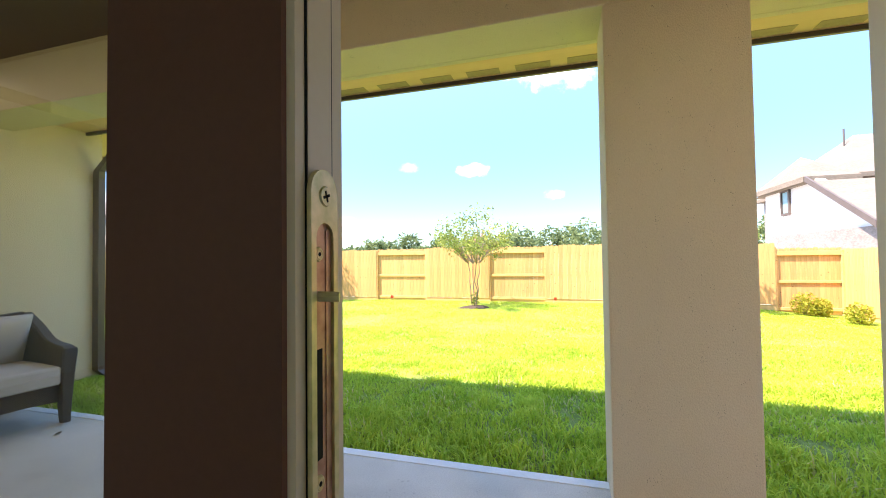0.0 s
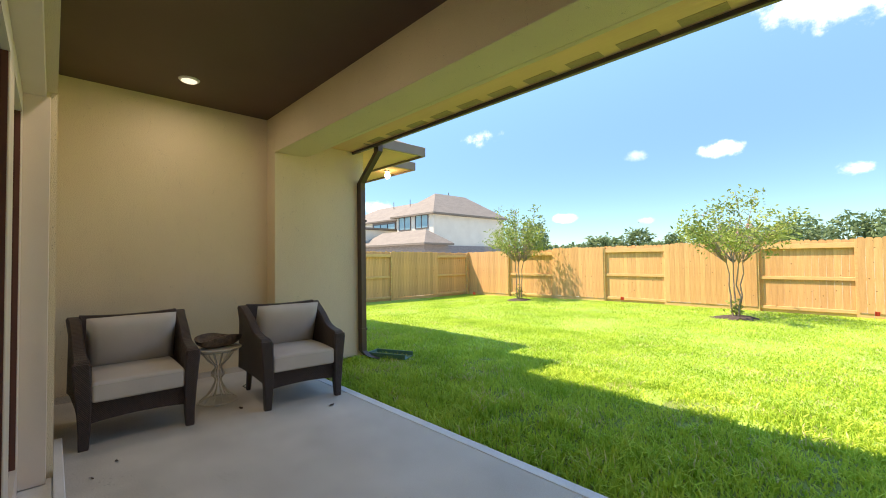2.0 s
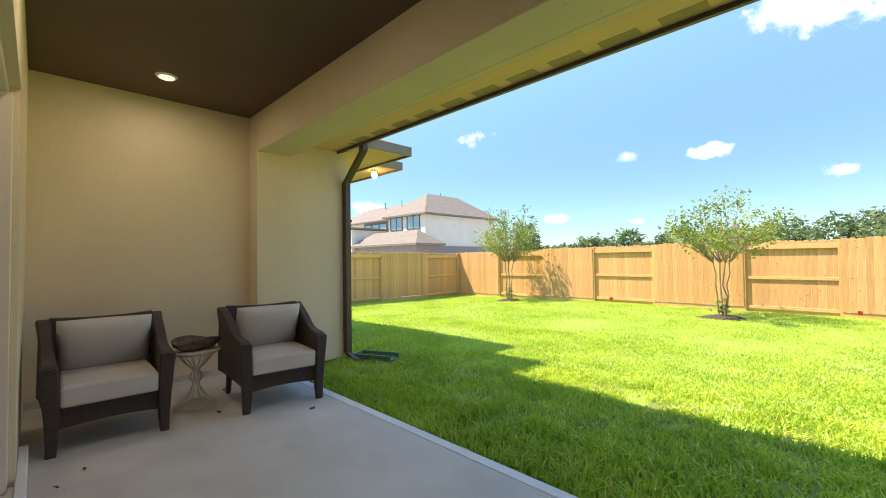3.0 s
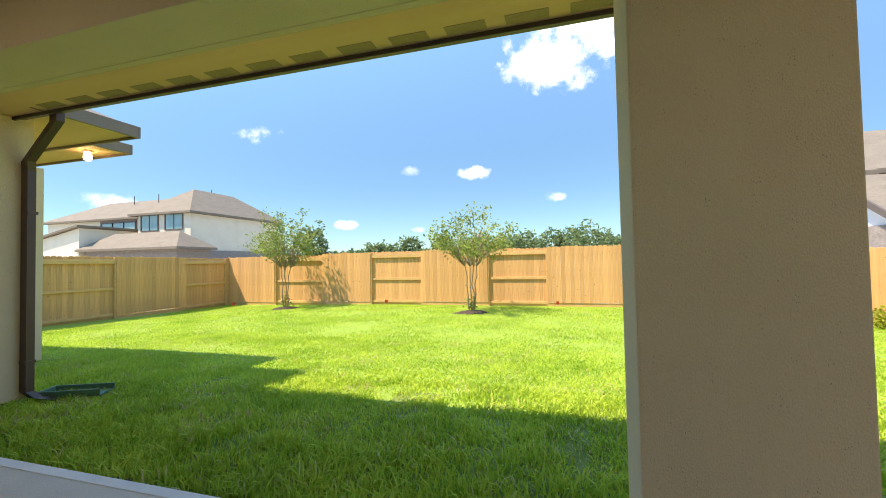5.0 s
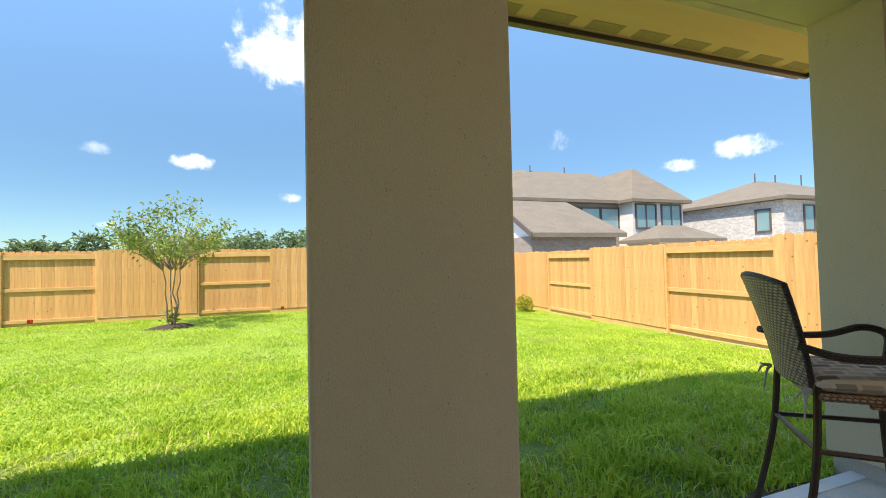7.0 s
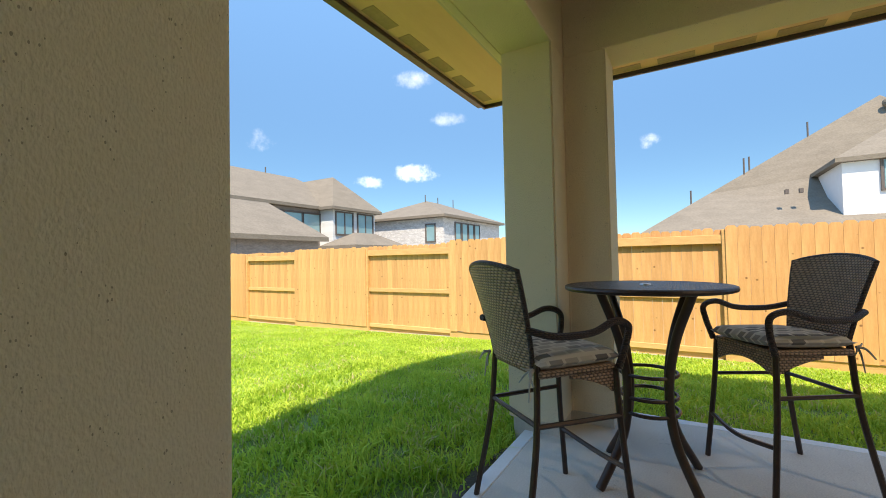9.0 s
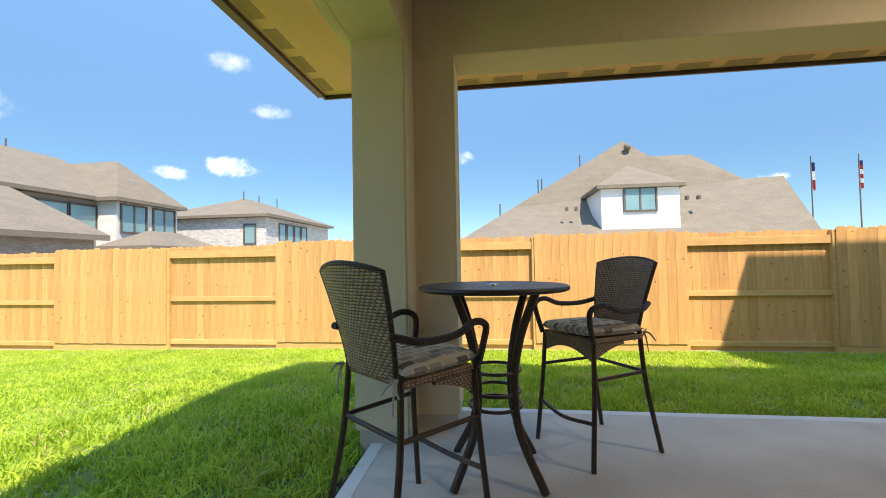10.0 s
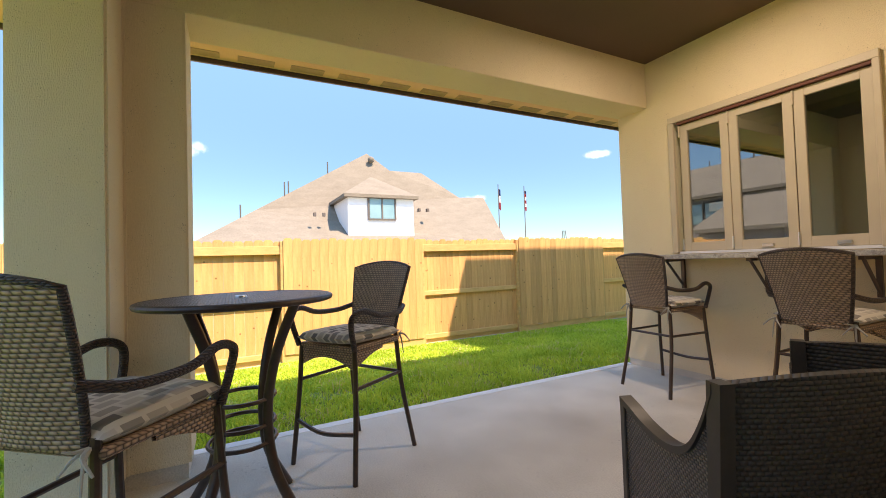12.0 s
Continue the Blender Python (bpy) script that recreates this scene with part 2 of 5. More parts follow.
STUCCO = surface("stucco", (0.70, 0.59, 0.41), (0.82, 0.70, 0.50), rough=0.9, scale=1.2, fine=150, bump=0.75, depth=0.012, grain=0.55, spec=0.2, pits=0.85, pit_scale=95.0, stretch=(1.3, 1.3, 0.7))
CEILING = surface("ceiling_paint", (0.105, 0.062, 0.040), (0.13, 0.078, 0.050), rough=0.6, scale=1.5, fine=120, bump=0.15)
BROWN = surface("brown_metal", (0.075, 0.048, 0.040), (0.10, 0.066, 0.055), rough=0.4, scale=5, fine=120, bump=0.05)
TAN_FASCIA = surface("tan_fascia", (0.23, 0.165, 0.115), (0.30, 0.22, 0.155), rough=0.5, scale=5, fine=90, bump=0.08)
SOFFIT = surface("soffit_board", (0.74, 0.45, 0.27), (0.84, 0.54, 0.34), rough=0.75, scale=2, fine=50, bump=0.2, stretch=(0.3, 3, 1))
VENT = surface("vent_grey", (0.36, 0.235, 0.15), (0.46, 0.31, 0.20), rough=0.8, scale=30, fine=200, bump=0.4)
CONCRETE = surface("concrete", (0.47, 0.43, 0.37), (0.77, 0.72, 0.635), rough=0.85, scale=1.7, fine=120, bump=0.5, depth=0.004, grain=0.5, stain=0.55, spec=0.3, pits=0.35, pit_scale=30.0)
CONCRETE_EDGE = surface("concrete_edge", (0.66, 0.655, 0.63), (0.80, 0.80, 0.78), rough=0.9, scale=4, fine=80, bump=0.4, depth=0.004)
SOIL = surface("soil", (0.05, 0.035, 0.022), (0.11, 0.08, 0.05), rough=0.95, scale=9, fine=60, bump=0.8, depth=0.02)
MULCH = surface("mulch", (0.035, 0.022, 0.016), (0.10, 0.065, 0.045), rough=0.95, scale=20, fine=90, bump=0.9, depth=0.03)
LAWN = surface("lawn", (0.17, 0.28, 0.03), (0.32, 0.42, 0.085), rough=0.9, scale=2.2, fine=60, bump=0.6, depth=0.02, grain=0.6, stain=0.15, spec=0.15)
# thatch under the near blades, the shade of the gaps put into its colour
SHADED_THATCH = surface("shaded_thatch", (0.10, 0.15, 0.028), (0.27, 0.32, 0.095), rough=0.95, scale=6.0, fine=90, bump=0.9, depth=0.02, grain=0.6, spec=0.1)
# unseen ground past the fences, toned tan to cut green bounce on houses
FAR_GROUND = surface("tan_bounce_ground", (0.34, 0.30, 0.23), (0.46, 0.42, 0.34), rough=0.95, scale=0.15, fine=2.0, bump=0.2)
GRASS = leaf_material("grass_blade", (0.17, 0.37, 0.020), (0.70, 0.80, 0.125), (0.66, 0.58, 0.27))
PICKET = surface("cedar_picket", (0.58, 0.29, 0.112), (0.79, 0.448, 0.192), rough=0.75, scale=2.5, fine=26, bump=0.25, depth=0.002, vary=0.13, stretch=(7, 7, 0.7), stain=0.35, spec=0.25, knots=0.75)
RAIL = surface("cedar_rail", (0.58, 0.33, 0.13), (0.75, 0.465, 0.20), rough=0.75, scale=3, fine=30, bump=0.25, depth=0.002, vary=0.08, stretch=(1.5, 1.5, 5), spec=0.25)
WICKER = weave("dark_wicker", (0.014, 0.009, 0.008), (0.105, 0.066, 0.052), 72.0)
WICKER_TAN = weave("brown_wicker", (0.045, 0.028, 0.020), (0.54, 0.37, 0.26), 44.0)
WICKER_FLAT = weave("flat_wicker", (0.02, 0.014, 0.012), (0.11, 0.075, 0.06), 45.0, 0.35, True)
WICKER_SIDE = weave("grey_brown_wicker", (0.020, 0.015, 0.013), (0.17, 0.13, 0.11), 55.0)
WICKER_BLACK = weave("black_wicker", (0.008, 0.007, 0.007), (0.060, 0.050, 0.047), 38.0)
BRONZE = surface("bronze_tube", (0.045, 0.028, 0.022), (0.080, 0.050, 0.038), rough=0.38, metal=0.3, scale=12, fine=120, bump=0.05)
BLACK_FRAME = surface("black_frame", (0.030, 0.022, 0.018), (0.050, 0.038, 0.032), rough=0.38, scale=10, fine=120, bump=0.05)
CUSHION = surface("grey_cushion", (0.50, 0.46, 0.42), (0.60, 0.555, 0.51), rough=0.95, scale=4, fine=260, bump=0.3, depth=0.002, spec=0.1)
TIE = surface("cushion_tie", (0.32, 0.31, 0.28), (0.46, 0.44, 0.40), rough=0.95, scale=30, fine=200, bump=0.2)
WHITE_WIRE = surface("cream_wire", (0.55, 0.50, 0.40), (0.70, 0.65, 0.55), rough=0.5, scale=15, fine=90, bump=0.1)
DRIFTWOOD = surface("driftwood", (0.045, 0.025, 0.015), (0.26, 0.17, 0.11), rough=0.6, scale=7, fine=40, bump=0.5, stretch=(1, 3, 3))
DOOR_TAN = surface("tan_aluminium", (0.78, 0.66, 0.54), (0.84, 0.72, 0.60), rough=0.42, scale=4, fine=160, bump=0.05)
DOOR_DARK = surface("dark_bronze_face", (0.135, 0.050, 0.036), (0.165, 0.064, 0.046), rough=0.6, spec=0.25, scale=6, fine=160, bump=0.06)
BRASS = surface("zinc_brass", (0.50, 0.50, 0.23), (0.92, 0.76, 0.52), rough=0.38, metal=0.35, scale=85, fine=90, bump=0.05)
BOLT_DARK = surface("bolt_channel", (0.36, 0.13, 0.10), (0.82, 0.52, 0.40), rough=0.4, metal=0.3, scale=60, fine=90, bump=0.05)
BLACK = surface("black_hole", (0.006, 0.006, 0.006), (0.012, 0.012, 0.012), rough=0.9, bump=0)
WIN_FRAME = surface("tan_window_frame", (0.50, 0.42, 0.31), (0.56, 0.48, 0.36), rough=0.5, scale=4, fine=140, bump=0.06)
GRANITE = surface("granite", (0.22, 0.20, 0.18), (0.62, 0.59, 0.55), rough=0.25, scale=40, fine=160, bump=0.05, grain=0.5)
WHITE = surface("white_paint", (0.74, 0.74, 0.74), (0.80, 0.80, 0.80), rough=0.6, scale=3, fine=60, bump=0.1)
STEEL = surface("steel", (0.5, 0.5, 0.5), (0.62, 0.62, 0.62), rough=0.3, metal=1.0, bump=0)
GLASS = glass("clear_glass")
WINDOW_GLASS = glass("coated_glass", (0.62, 0.68, 0.66), 0.0, 0.30)
GREEN_PLASTIC = surface("green_plastic", (0.06, 0.16, 0.11), (0.10, 0.22, 0.16), rough=0.4, scale=8, bump=0.1)
SHINGLE = surface("shingles", (0.148, 0.123, 0.093), (0.242, 0.205, 0.157), rough=0.9, scale=1.0, fine=9, bump=0.5, depth=0.03, grain=0.6, stretch=(1, 1, 3))
BAY_SIDING = surface("white_lap_siding", (0.58, 0.58, 0.56), (0.68, 0.68, 0.66), rough=0.7, scale=1, fine=20, bump=0.3, depth=0.02, stretch=(0.2, 0.2, 6))
SIDING = surface("pale_siding", (0.66, 0.61, 0.49), (0.75, 0.70, 0.57), rough=0.7, scale=1, fine=20, bump=0.1)
WHITE_BRICK = surface("whitewashed_brick", (0.32, 0.30, 0.28), (0.74, 0.72, 0.69), rough=0.9, scale=2.2, fine=7, bump=0.4, depth=0.02, grain=0.6, stretch=(1, 1, 2.6))
GREY_BRICK = surface("grey_brick", (0.19, 0.165, 0.15), (0.34, 0.30, 0.27), rough=0.9, scale=2.2, fine=8, bump=0.4, depth=0.02, grain=0.6, stretch=(1, 1, 2.6))
FAR_TRIM = surface("far_trim", (0.10, 0.08, 0.07), (0.13, 0.105, 0.09), rough=0.6, bump=0)
# pale teal base colour puts the reflected sky into the far panes
FAR_SKY_GLASS = surface("sky_toned_window_glass", (0.16, 0.29, 0.31), (0.24, 0.39, 0.41), rough=0.08, scale=0.8, bump=0, spec=0.9)
BARK = surface("bark", (0.20, 0.14, 0.095), (0.36, 0.27, 0.19), rough=0.85, scale=9, fine=60, bump=0.4, stretch=(1, 1, 0.3))
LEAF = leaf_material("myrtle_leaf", (0.095, 0.165, 0.035), (0.42, 0.47, 0.13))
FAR_LEAF = leaf_material("far_leaf", (0.07, 0.125, 0.05), (0.23, 0.30, 0.125))
BUSH_LEAF = leaf_material("bush_leaf", (0.20, 0.25, 0.03), (0.55, 0.52, 0.08))
PINK = leaf_material("pink_flower", (0.55, 0.18, 0.26), (0.75, 0.35, 0.42))


def plaid():
    """Woven seat cloth: blocks in greys and taupe."""
    mat, n, l, p = node_material("plaid_cushion")
    tc = n.new("ShaderNodeTexCoord")
    br = n.new("ShaderNodeTexBrick")
    br.inputs["Scale"].default_value = 1.0
    br.inputs["Brick Width"].default_value, br.inputs["Row Height"].default_value = 0.08, 0.052
    br.inputs["Mortar Size"].default_value = 0.008
    br.inputs["Color1"].default_value, br.inputs["Color2"].default_value = (0.15, 0.14, 0.135, 1), (0.58, 0.53, 0.46, 1)
    br.inputs["Mortar"].default_value = (0.64, 0.60, 0.53, 1)
    l.new(tc.outputs["Object"], br.inputs["Vector"])
    l.new(br.outputs["Color"], p.inputs["Base Color"])
    p.inputs["Roughness"].default_value = 0.95
    nz, bp = n.new("ShaderNodeTexNoise"), n.new("ShaderNodeBump")
    nz.inputs["Scale"].default_value = 220.0
    l.new(tc.outputs["Object"], nz.inputs[0]), l.new(nz.outputs["Fac"], bp.inputs["Height"]), l.new(bp.outputs[0], p.inputs["Normal"])
    bp.inputs["Strength"].default_value, bp.inputs["Distance"].default_value = 0.3, 0.002
    return mat


PLAID = plaid()

# ---- shape helpers ----


def link_mesh(name, bm, mat, parent=None, label=""):
    me = bpy.data.meshes.new(name)
    bmesh.ops.recalc_face_normals(bm, faces=bm.faces)
    bm.to_mesh(me)
    bm.free()
    me.materials.append(mat)
    ob = new(name, me)
    if parent:
        ob.parent = parent
    if label:
        tagged(ob, label)
    return ob


def part(name, bm, mat, parent, label=""):
    return link_mesh(name, bm, mat, parent, label)


def thing(name, label, category, at=None, group=""):
    ob = new(name)
    ob.matrix_world = at or Matrix()
    return tagged(ob, label, category, group)


def smooth(ob, angle=40):
    for f in ob.data.polygons:
        f.use_smooth = True
    ob.data.set_sharp_from_angle(angle=radians(angle))
    return ob


def box(x0, x1, y0, y1, z0, z1, bevel=0.0, bm=None, segments=1):
    own = bm is None
    bm = bmesh.new() if own else bm
    r = bmesh.ops.create_cube(bm, size=1)
    for v in r["verts"]:
        v.co = Vector((x0 + (v.co.x + .5) * (x1 - x0), y0 + (v.co.y + .5) * (y1 - y0), z0 + (v.co.z + .5) * (z1 - z0)))
    if bevel:
        edges = list({e for v in r["verts"] for e in v.link_edges})
        bmesh.ops.bevel(bm, geom=edges, offset=bevel, segments=segments, affect="EDGES", profile=0.6)
    return bm


def tube(points, radius, sides=8, closed=False, bm=None, taper=None):
    """A round bar through the points."""
    bm = bm or bmesh.new()
    pts = [Vector(p) for p in points]
    rings, n = [], len(pts)
    prev = None
    for i, p in enumerate(pts):
        a = pts[i - 1] if (i or closed) else p
        b = pts[(i + 1) % n] if (i < n - 1 or closed) else p
        d = (b - a).normalized()
        if prev is None:
            ref = Vector((0, 0, 1)) if abs(d.z) < 0.9 else Vector((1, 0, 0))
            u = d.cross(ref).normalized()
        else:
            u = (prev - d * prev.dot(d)).normalized()
        prev = u
        v = d.cross(u)
        r = radius if taper is None else radius * (1 + (taper - 1) * i / (n - 1))
        rings.append([bm.verts.new(p + r * (math.cos(t) * u + math.sin(t) * v)) for t in (2 * math.pi * k / sides for k in range(sides))])
    for i in range(n if closed else n - 1):
        A, B = rings[i], rings[(i + 1) % n]
        for k in range(sides):
            bm.faces.new((A[k], A[(k + 1) % sides], B[(k + 1) % sides], B[k]))
    if not closed:
        bm.faces.new(rings[0][::-1]), bm.faces.new(rings[-1])
    return bm


def curve(points, steps=6):
    """Points of a smooth line through the given ones."""
    p = [Vector(q) for q in points]
    p = [2 * p[0] - p[1]] + p + [2 * p[-1] - p[-2]]
    out = []
    for i in range(1, len(p) - 2):
        for k in range(steps):
            t = k / steps
            a, b, c, d = p[i - 1], p[i], p[i + 1], p[i + 2]
            out.append(0.5 * (2 * b + (c - a) * t + (2 * a - 5 * b + 4 * c - d) * t * t + (3 * b - a - 3 * c + d) * t ** 3))
    out.append(p[-2])
    return out


def prism(outline, y0, y1, bm=None):
    """An outline in x and z, drawn out along y."""
    bm = bm or bmesh.new()
    a = [bm.verts.new((x, y0, z)) for x, z in outline]
    b = [bm.verts.new((x, y1, z)) for x, z in outline]
    n = len(a)
    bm.faces.new(a), bm.faces.new(b[::-1])
    for i in range(n):
        bm.faces.new((a[i], b[i], b[(i + 1) % n], a[(i + 1) % n]))
    return bm


def pillow(w, d, h, puff=0.5, bm=None, n=10):
    """A soft cushion lying flat: w along y, d along x, h thick, middle at the origin."""
    bm = bm or bmesh.new()
    grid = {}
    for s in (1, -1):
        for i in range(n + 1):
            for j in range(n + 1):
                u, v = 2 * i / n - 1, 2 * j / n - 1
                edge = max(0.0, (1 - abs(u) ** 5) * (1 - abs(v) ** 5)) ** 0.35
                z = s * h / 2 * (1 - puff + puff * (1 - u * u * 0.6) * (1 - v * v * 0.6)) * edge
                if s < 0 and (i in (0, n) or j in (0, n)):
                    grid[s, i, j] = grid[1, i, j]
                else:
                    grid[s, i, j] = bm.verts.new((u * d / 2, v * w / 2, z))
        for i in range(n):
            for j in range(n):
                q = [grid[s, i, j], grid[s, i + 1, j], grid[s, i + 1, j + 1], grid[s, i, j + 1]]
                bm.faces.new(q if s > 0 else q[::-1])
    return bm


def structure(name, bm, mat, label, category="wall"):
    return tagged(link_mesh(name, bm, mat), label, category, kind="structure")


def step(t):
    t = min(1.0, max(0.0, t))
    return t * t * (3 - 2 * t)


def lawn_z(x, y):
    return -0.075 - 0.10 * step((y - 3) / 10) - 0.26 * step((x - 3.9) / 3.4) - 0.10 * step((-x - 6) / 7)


# ---- plan ----
XL, XP, YI, YO, ZB, ZC = -5.95, -5.70, 2.43, 2.80, 2.715, 3.18
YFA, ZFA, XFA = 3.53, 2.87, 4.32
XA, XRI, XRO, Y2, YW = 3.0, 3.32, 3.68, 2.13, -1.97
XC1, XC2 = -0.007, 0.688
YE = 3.72
YD = 0.435         # outer face of the wall with the glass doors
XRET = 0.80        # outer face of the return wall
YS, XS = 2.66, 3.70
YF, XF, XLF = 14.70, 7.52, -13.81

# ---- large structure ----
slab = structure("patio_slab", box(XL - 0.1, XS, -2.2, YS, -0.35, 0.0, 0.008), CONCRETE, "grey broom-finished concrete patio slab with faint stains", "floor")
structure("slab_edge_front", box(XP + 0.02, XS + 0.033, YS - 0.055, YS + 0.035, -0.35, 0.005, 0.006), CONCRETE_EDGE, "pale bare concrete edge of the patio slab", "edge")
structure("slab_edge_side", box(XS - 0.055, XS + 0.035, -2.0, YS + 0.034, -0.35, 0.003, 0.006), CONCRETE_EDGE, "pale bare concrete side edge of the patio slab", "edge")

# ground: one sheet, finer near the patio
gx = sorted({*np.round(np.arange(-16, 12.01, 0.5), 3), -700, -300, -120, -60, -30, 20, 40, 80, 200, 700})
gy = sorted({*np.round(np.arange(-8, 18.01, 0.5), 3), -700, -200, -60, -20, 24, 40, 80, 200, 700})
bm = bmesh.new()
gv = [[bm.verts.new((x, y, lawn_z(x, y) + 0.02 * noise.noise(Vector((x * .7, y * .7, 0))))) for x in gx] for y in gy]
for j in range(len(gy) - 1):
    for i in range(len(gx) - 1):
        bm.faces.new((gv[j][i], gv[j][i + 1], gv[j + 1][i + 1], gv[j + 1][i]))
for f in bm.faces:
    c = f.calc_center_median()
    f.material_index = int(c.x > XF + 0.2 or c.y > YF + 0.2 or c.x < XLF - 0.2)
    # darker ground band near the patio, for dark gaps between the blades
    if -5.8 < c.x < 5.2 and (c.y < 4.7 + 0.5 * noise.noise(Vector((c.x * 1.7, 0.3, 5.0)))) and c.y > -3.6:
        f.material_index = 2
ground = smooth(structure("ground", bm, LAWN, "mown green lawn with unseen tan ground beyond the fences", "ground"), 180)
ground.data.materials.append(FAR_GROUND)
ground.data.materials.append(SHADED_THATCH)

# house walls
W = 0.25
structure("wall_west", box(XL - 0.2, XL, YD - 0.2, YI, 0.07, ZC + 0.1), STUCCO, "cream stucco end wall of the covered patio")
structure("wall_west_plinth", box(XL - 0.18, XL - 0.012, YD - 0.2, YI, -0.3, 0.07), CONCRETE, "bare concrete footing under the stucco end wall", "footing")
structure("wall_west_pier", box(XL - 0.2, XP, YI, YE, -0.02, ZFA + 0.06, 0.006), STUCCO, "cream stucco pier at the end of the patio beam")
structure("wall_west_side", box(-9.5, XL - 0.2, YE - 0.25, YE - 0.004, -0.3, ZFA + 0.06), STUCCO, "cream stucco side wall of the house")
structure("wall_west_wing", box(-13.0, -8.2, YE, 5.2, -0.4, ZFA + 0.06), STUCCO, "cream stucco wall of the far house wing")
structure("wall_door_top", box(XL, XRET, YD - 0.2, YD, 2.40, ZC + 0.1), STUCCO, "cream stucco lintel wall above the glass doors")
structure("wall_door_left", box(XL, -4.02, YD - 0.2, YD, 0.0, 2.40), STUCCO, "cream stucco wall beside the glass doors")
structure("wall_door_right", box(0.70, XRET, YD - 0.2, YD, 0.0, 2.40), STUCCO, "cream stucco wall at the outer corner beside the doors")
structure("wall_return", box(XRET - 0.2, XRET, YW - 0.2, YD - 0.2, 0.0, ZC + 0.1), STUCCO, "cream stucco return wall between doors and window")
WX0, WX1, WZ0, WZ1 = 1.60, 3.05, 1.20, 2.487
structure("wall_south_left", box(XRET, WX0, YW - 0.2, YW, 0.07, ZC + 0.1), STUCCO, "cream stucco wall beside the folding window")
structure("wall_south_right", box(WX1, XRO, YW - 0.2, YW, 0.07, ZC + 0.1), STUCCO, "cream stucco wall at the house corner")
structure("wall_south_under", box(WX0, WX1, YW - 0.2, YW, 0.07, WZ0), STUCCO, "cream stucco wall under the folding window")
structure("wall_south_over", box(WX0, WX1, YW - 0.2, YW, WZ1, ZC + 0.1), STUCCO, "cream stucco wall above the folding window")
structure("wall_south_plinth", box(XRET, XRO - 0.012, YW - 0.2, YW - 0.012, -0.3, 0.07), CONCRETE, "bare concrete footing under the stucco", "footing")
structure("wall_east_side", box(XRO - 0.2, XRO, -9.0, YW - 0.2, -0.4, ZFA + 0.06), STUCCO, "cream stucco side wall of the house")

# beams and columns
structure("wall_west_pier_top", box(XL - 0.2, XP - 0.004, YI + 0.002, YO, ZFA + 0.06, ZC + 0.15), STUCCO, "cream stucco pier top at the end of the beam")
structure("beam_front", box(XP - 0.002, XRO, YI, YO, ZB, ZC + 0.15, 0.006), STUCCO, "cream stucco beam along the front of the patio", "beam")
structure("beam_side", box(XRI, XRO, YW, YI, ZB, ZC + 0.15, 0.006), STUCCO, "cream stucco beam along the side of the patio", "beam")
structure("column_middle", box(XC1, XC2, YI, YO, -0.3, ZB, 0.012, segments=2), STUCCO, "broad cream stucco column of the patio", "column")
bm = bmesh.new()
L = [(XA, YI), (XRI, YI), (XRI, Y2), (XRO, Y2), (XRO, YO), (XA, YO)]
lo, hi = [bm.verts.new((x, y, 0.09)) for x, y in L], [bm.verts.new((x, y, ZB)) for x, y in L]
bm.faces.new(lo), bm.faces.new(hi[::-1])
for i in range(6):
    bm.faces.new((lo[i], hi[i], hi[(i + 1) % 6], lo[(i + 1) % 6]))
bmesh.ops.bevel(bm, geom=[e for e in bm.edges if abs(e.verts[0].co.z - e.verts[1].co.z) > 1], offset=0.012, segments=2, affect="EDGES")
structure("column_corner", bm, STUCCO, "angled cream stucco corner column of the patio", "column")
bm = bmesh.new()
i_ = 0.015
L = [(XA + i_, YI + i_), (XRI + i_, YI + i_), (XRI + i_, Y2 + i_), (XRO - i_, Y2 + i_), (XRO - i_, YO - 0.03), (XA + i_, YO - 0.03)]
lo, hi = [bm.verts.new((x, y, -0.35)) for x, y in L], [bm.verts.new((x, y, 0.09)) for x, y in L]
bm.faces.new(lo), bm.faces.new(hi[::-1])
for i in range(6):
    bm.faces.new((lo[i], hi[i], hi[(i + 1) % 6], lo[(i + 1) % 6]))
structure("column_corner_footing", bm, CONCRETE, "bare concrete footing of the corner column", "footing")

# ceiling, soffit, fascia, roof
structure("ceiling", box(XL, XRI, YW, YI, ZC, ZC + 0.05), CEILING, "dark brown painted patio ceiling", "ceiling")
ZS = 2.905
structure("soffit_front", box(XP + 0.003, XFA - 0.02, YO, YFA, ZS, ZS + 0.02), SOFFIT, "tan boarded soffit under the front eave", "soffit")
structure("soffit_side", box(XRO, XFA - 0.02, -9.0, YO, ZS, ZS + 0.02), SOFFIT, "tan boarded soffit under the side eave", "soffit")
structure("soffit_trim_front", box(XP, XRO + 0.06, YO + 0.002, YO + 0.058, ZB + 0.003, ZS, 0.004), STUCCO, "cream stucco lip along the front beam", "trim")
structure("soffit_trim_side", box(XRO + 0.002, XRO + 0.03, YW, YO + 0.03, ZB + 0.015, ZS, 0.004), SOFFIT, "tan trim strip between side beam and soffit", "trim")
structure("soffit_bead_front", box(XP + 0.002, XRO + 0.085, YO + 0.062, YO + 0.086, ZB + 0.020, ZS, 0.003), WIN_FRAME, "pale bead along the front soffit", "trim")
structure("soffit_bead_side", box(XRO + 0.050, XRO + 0.064, YW, YO + 0.05, ZS - 0.016, ZS, 0.003), WIN_FRAME, "pale bead along the side soffit", "trim")
structure("fascia_front", box(-7.2, XFA + 0.02, YFA, YFA + 0.03, ZFA, ZFA + 0.20, 0.004), BROWN, "dark brown fascia board of the front eave", "fascia")
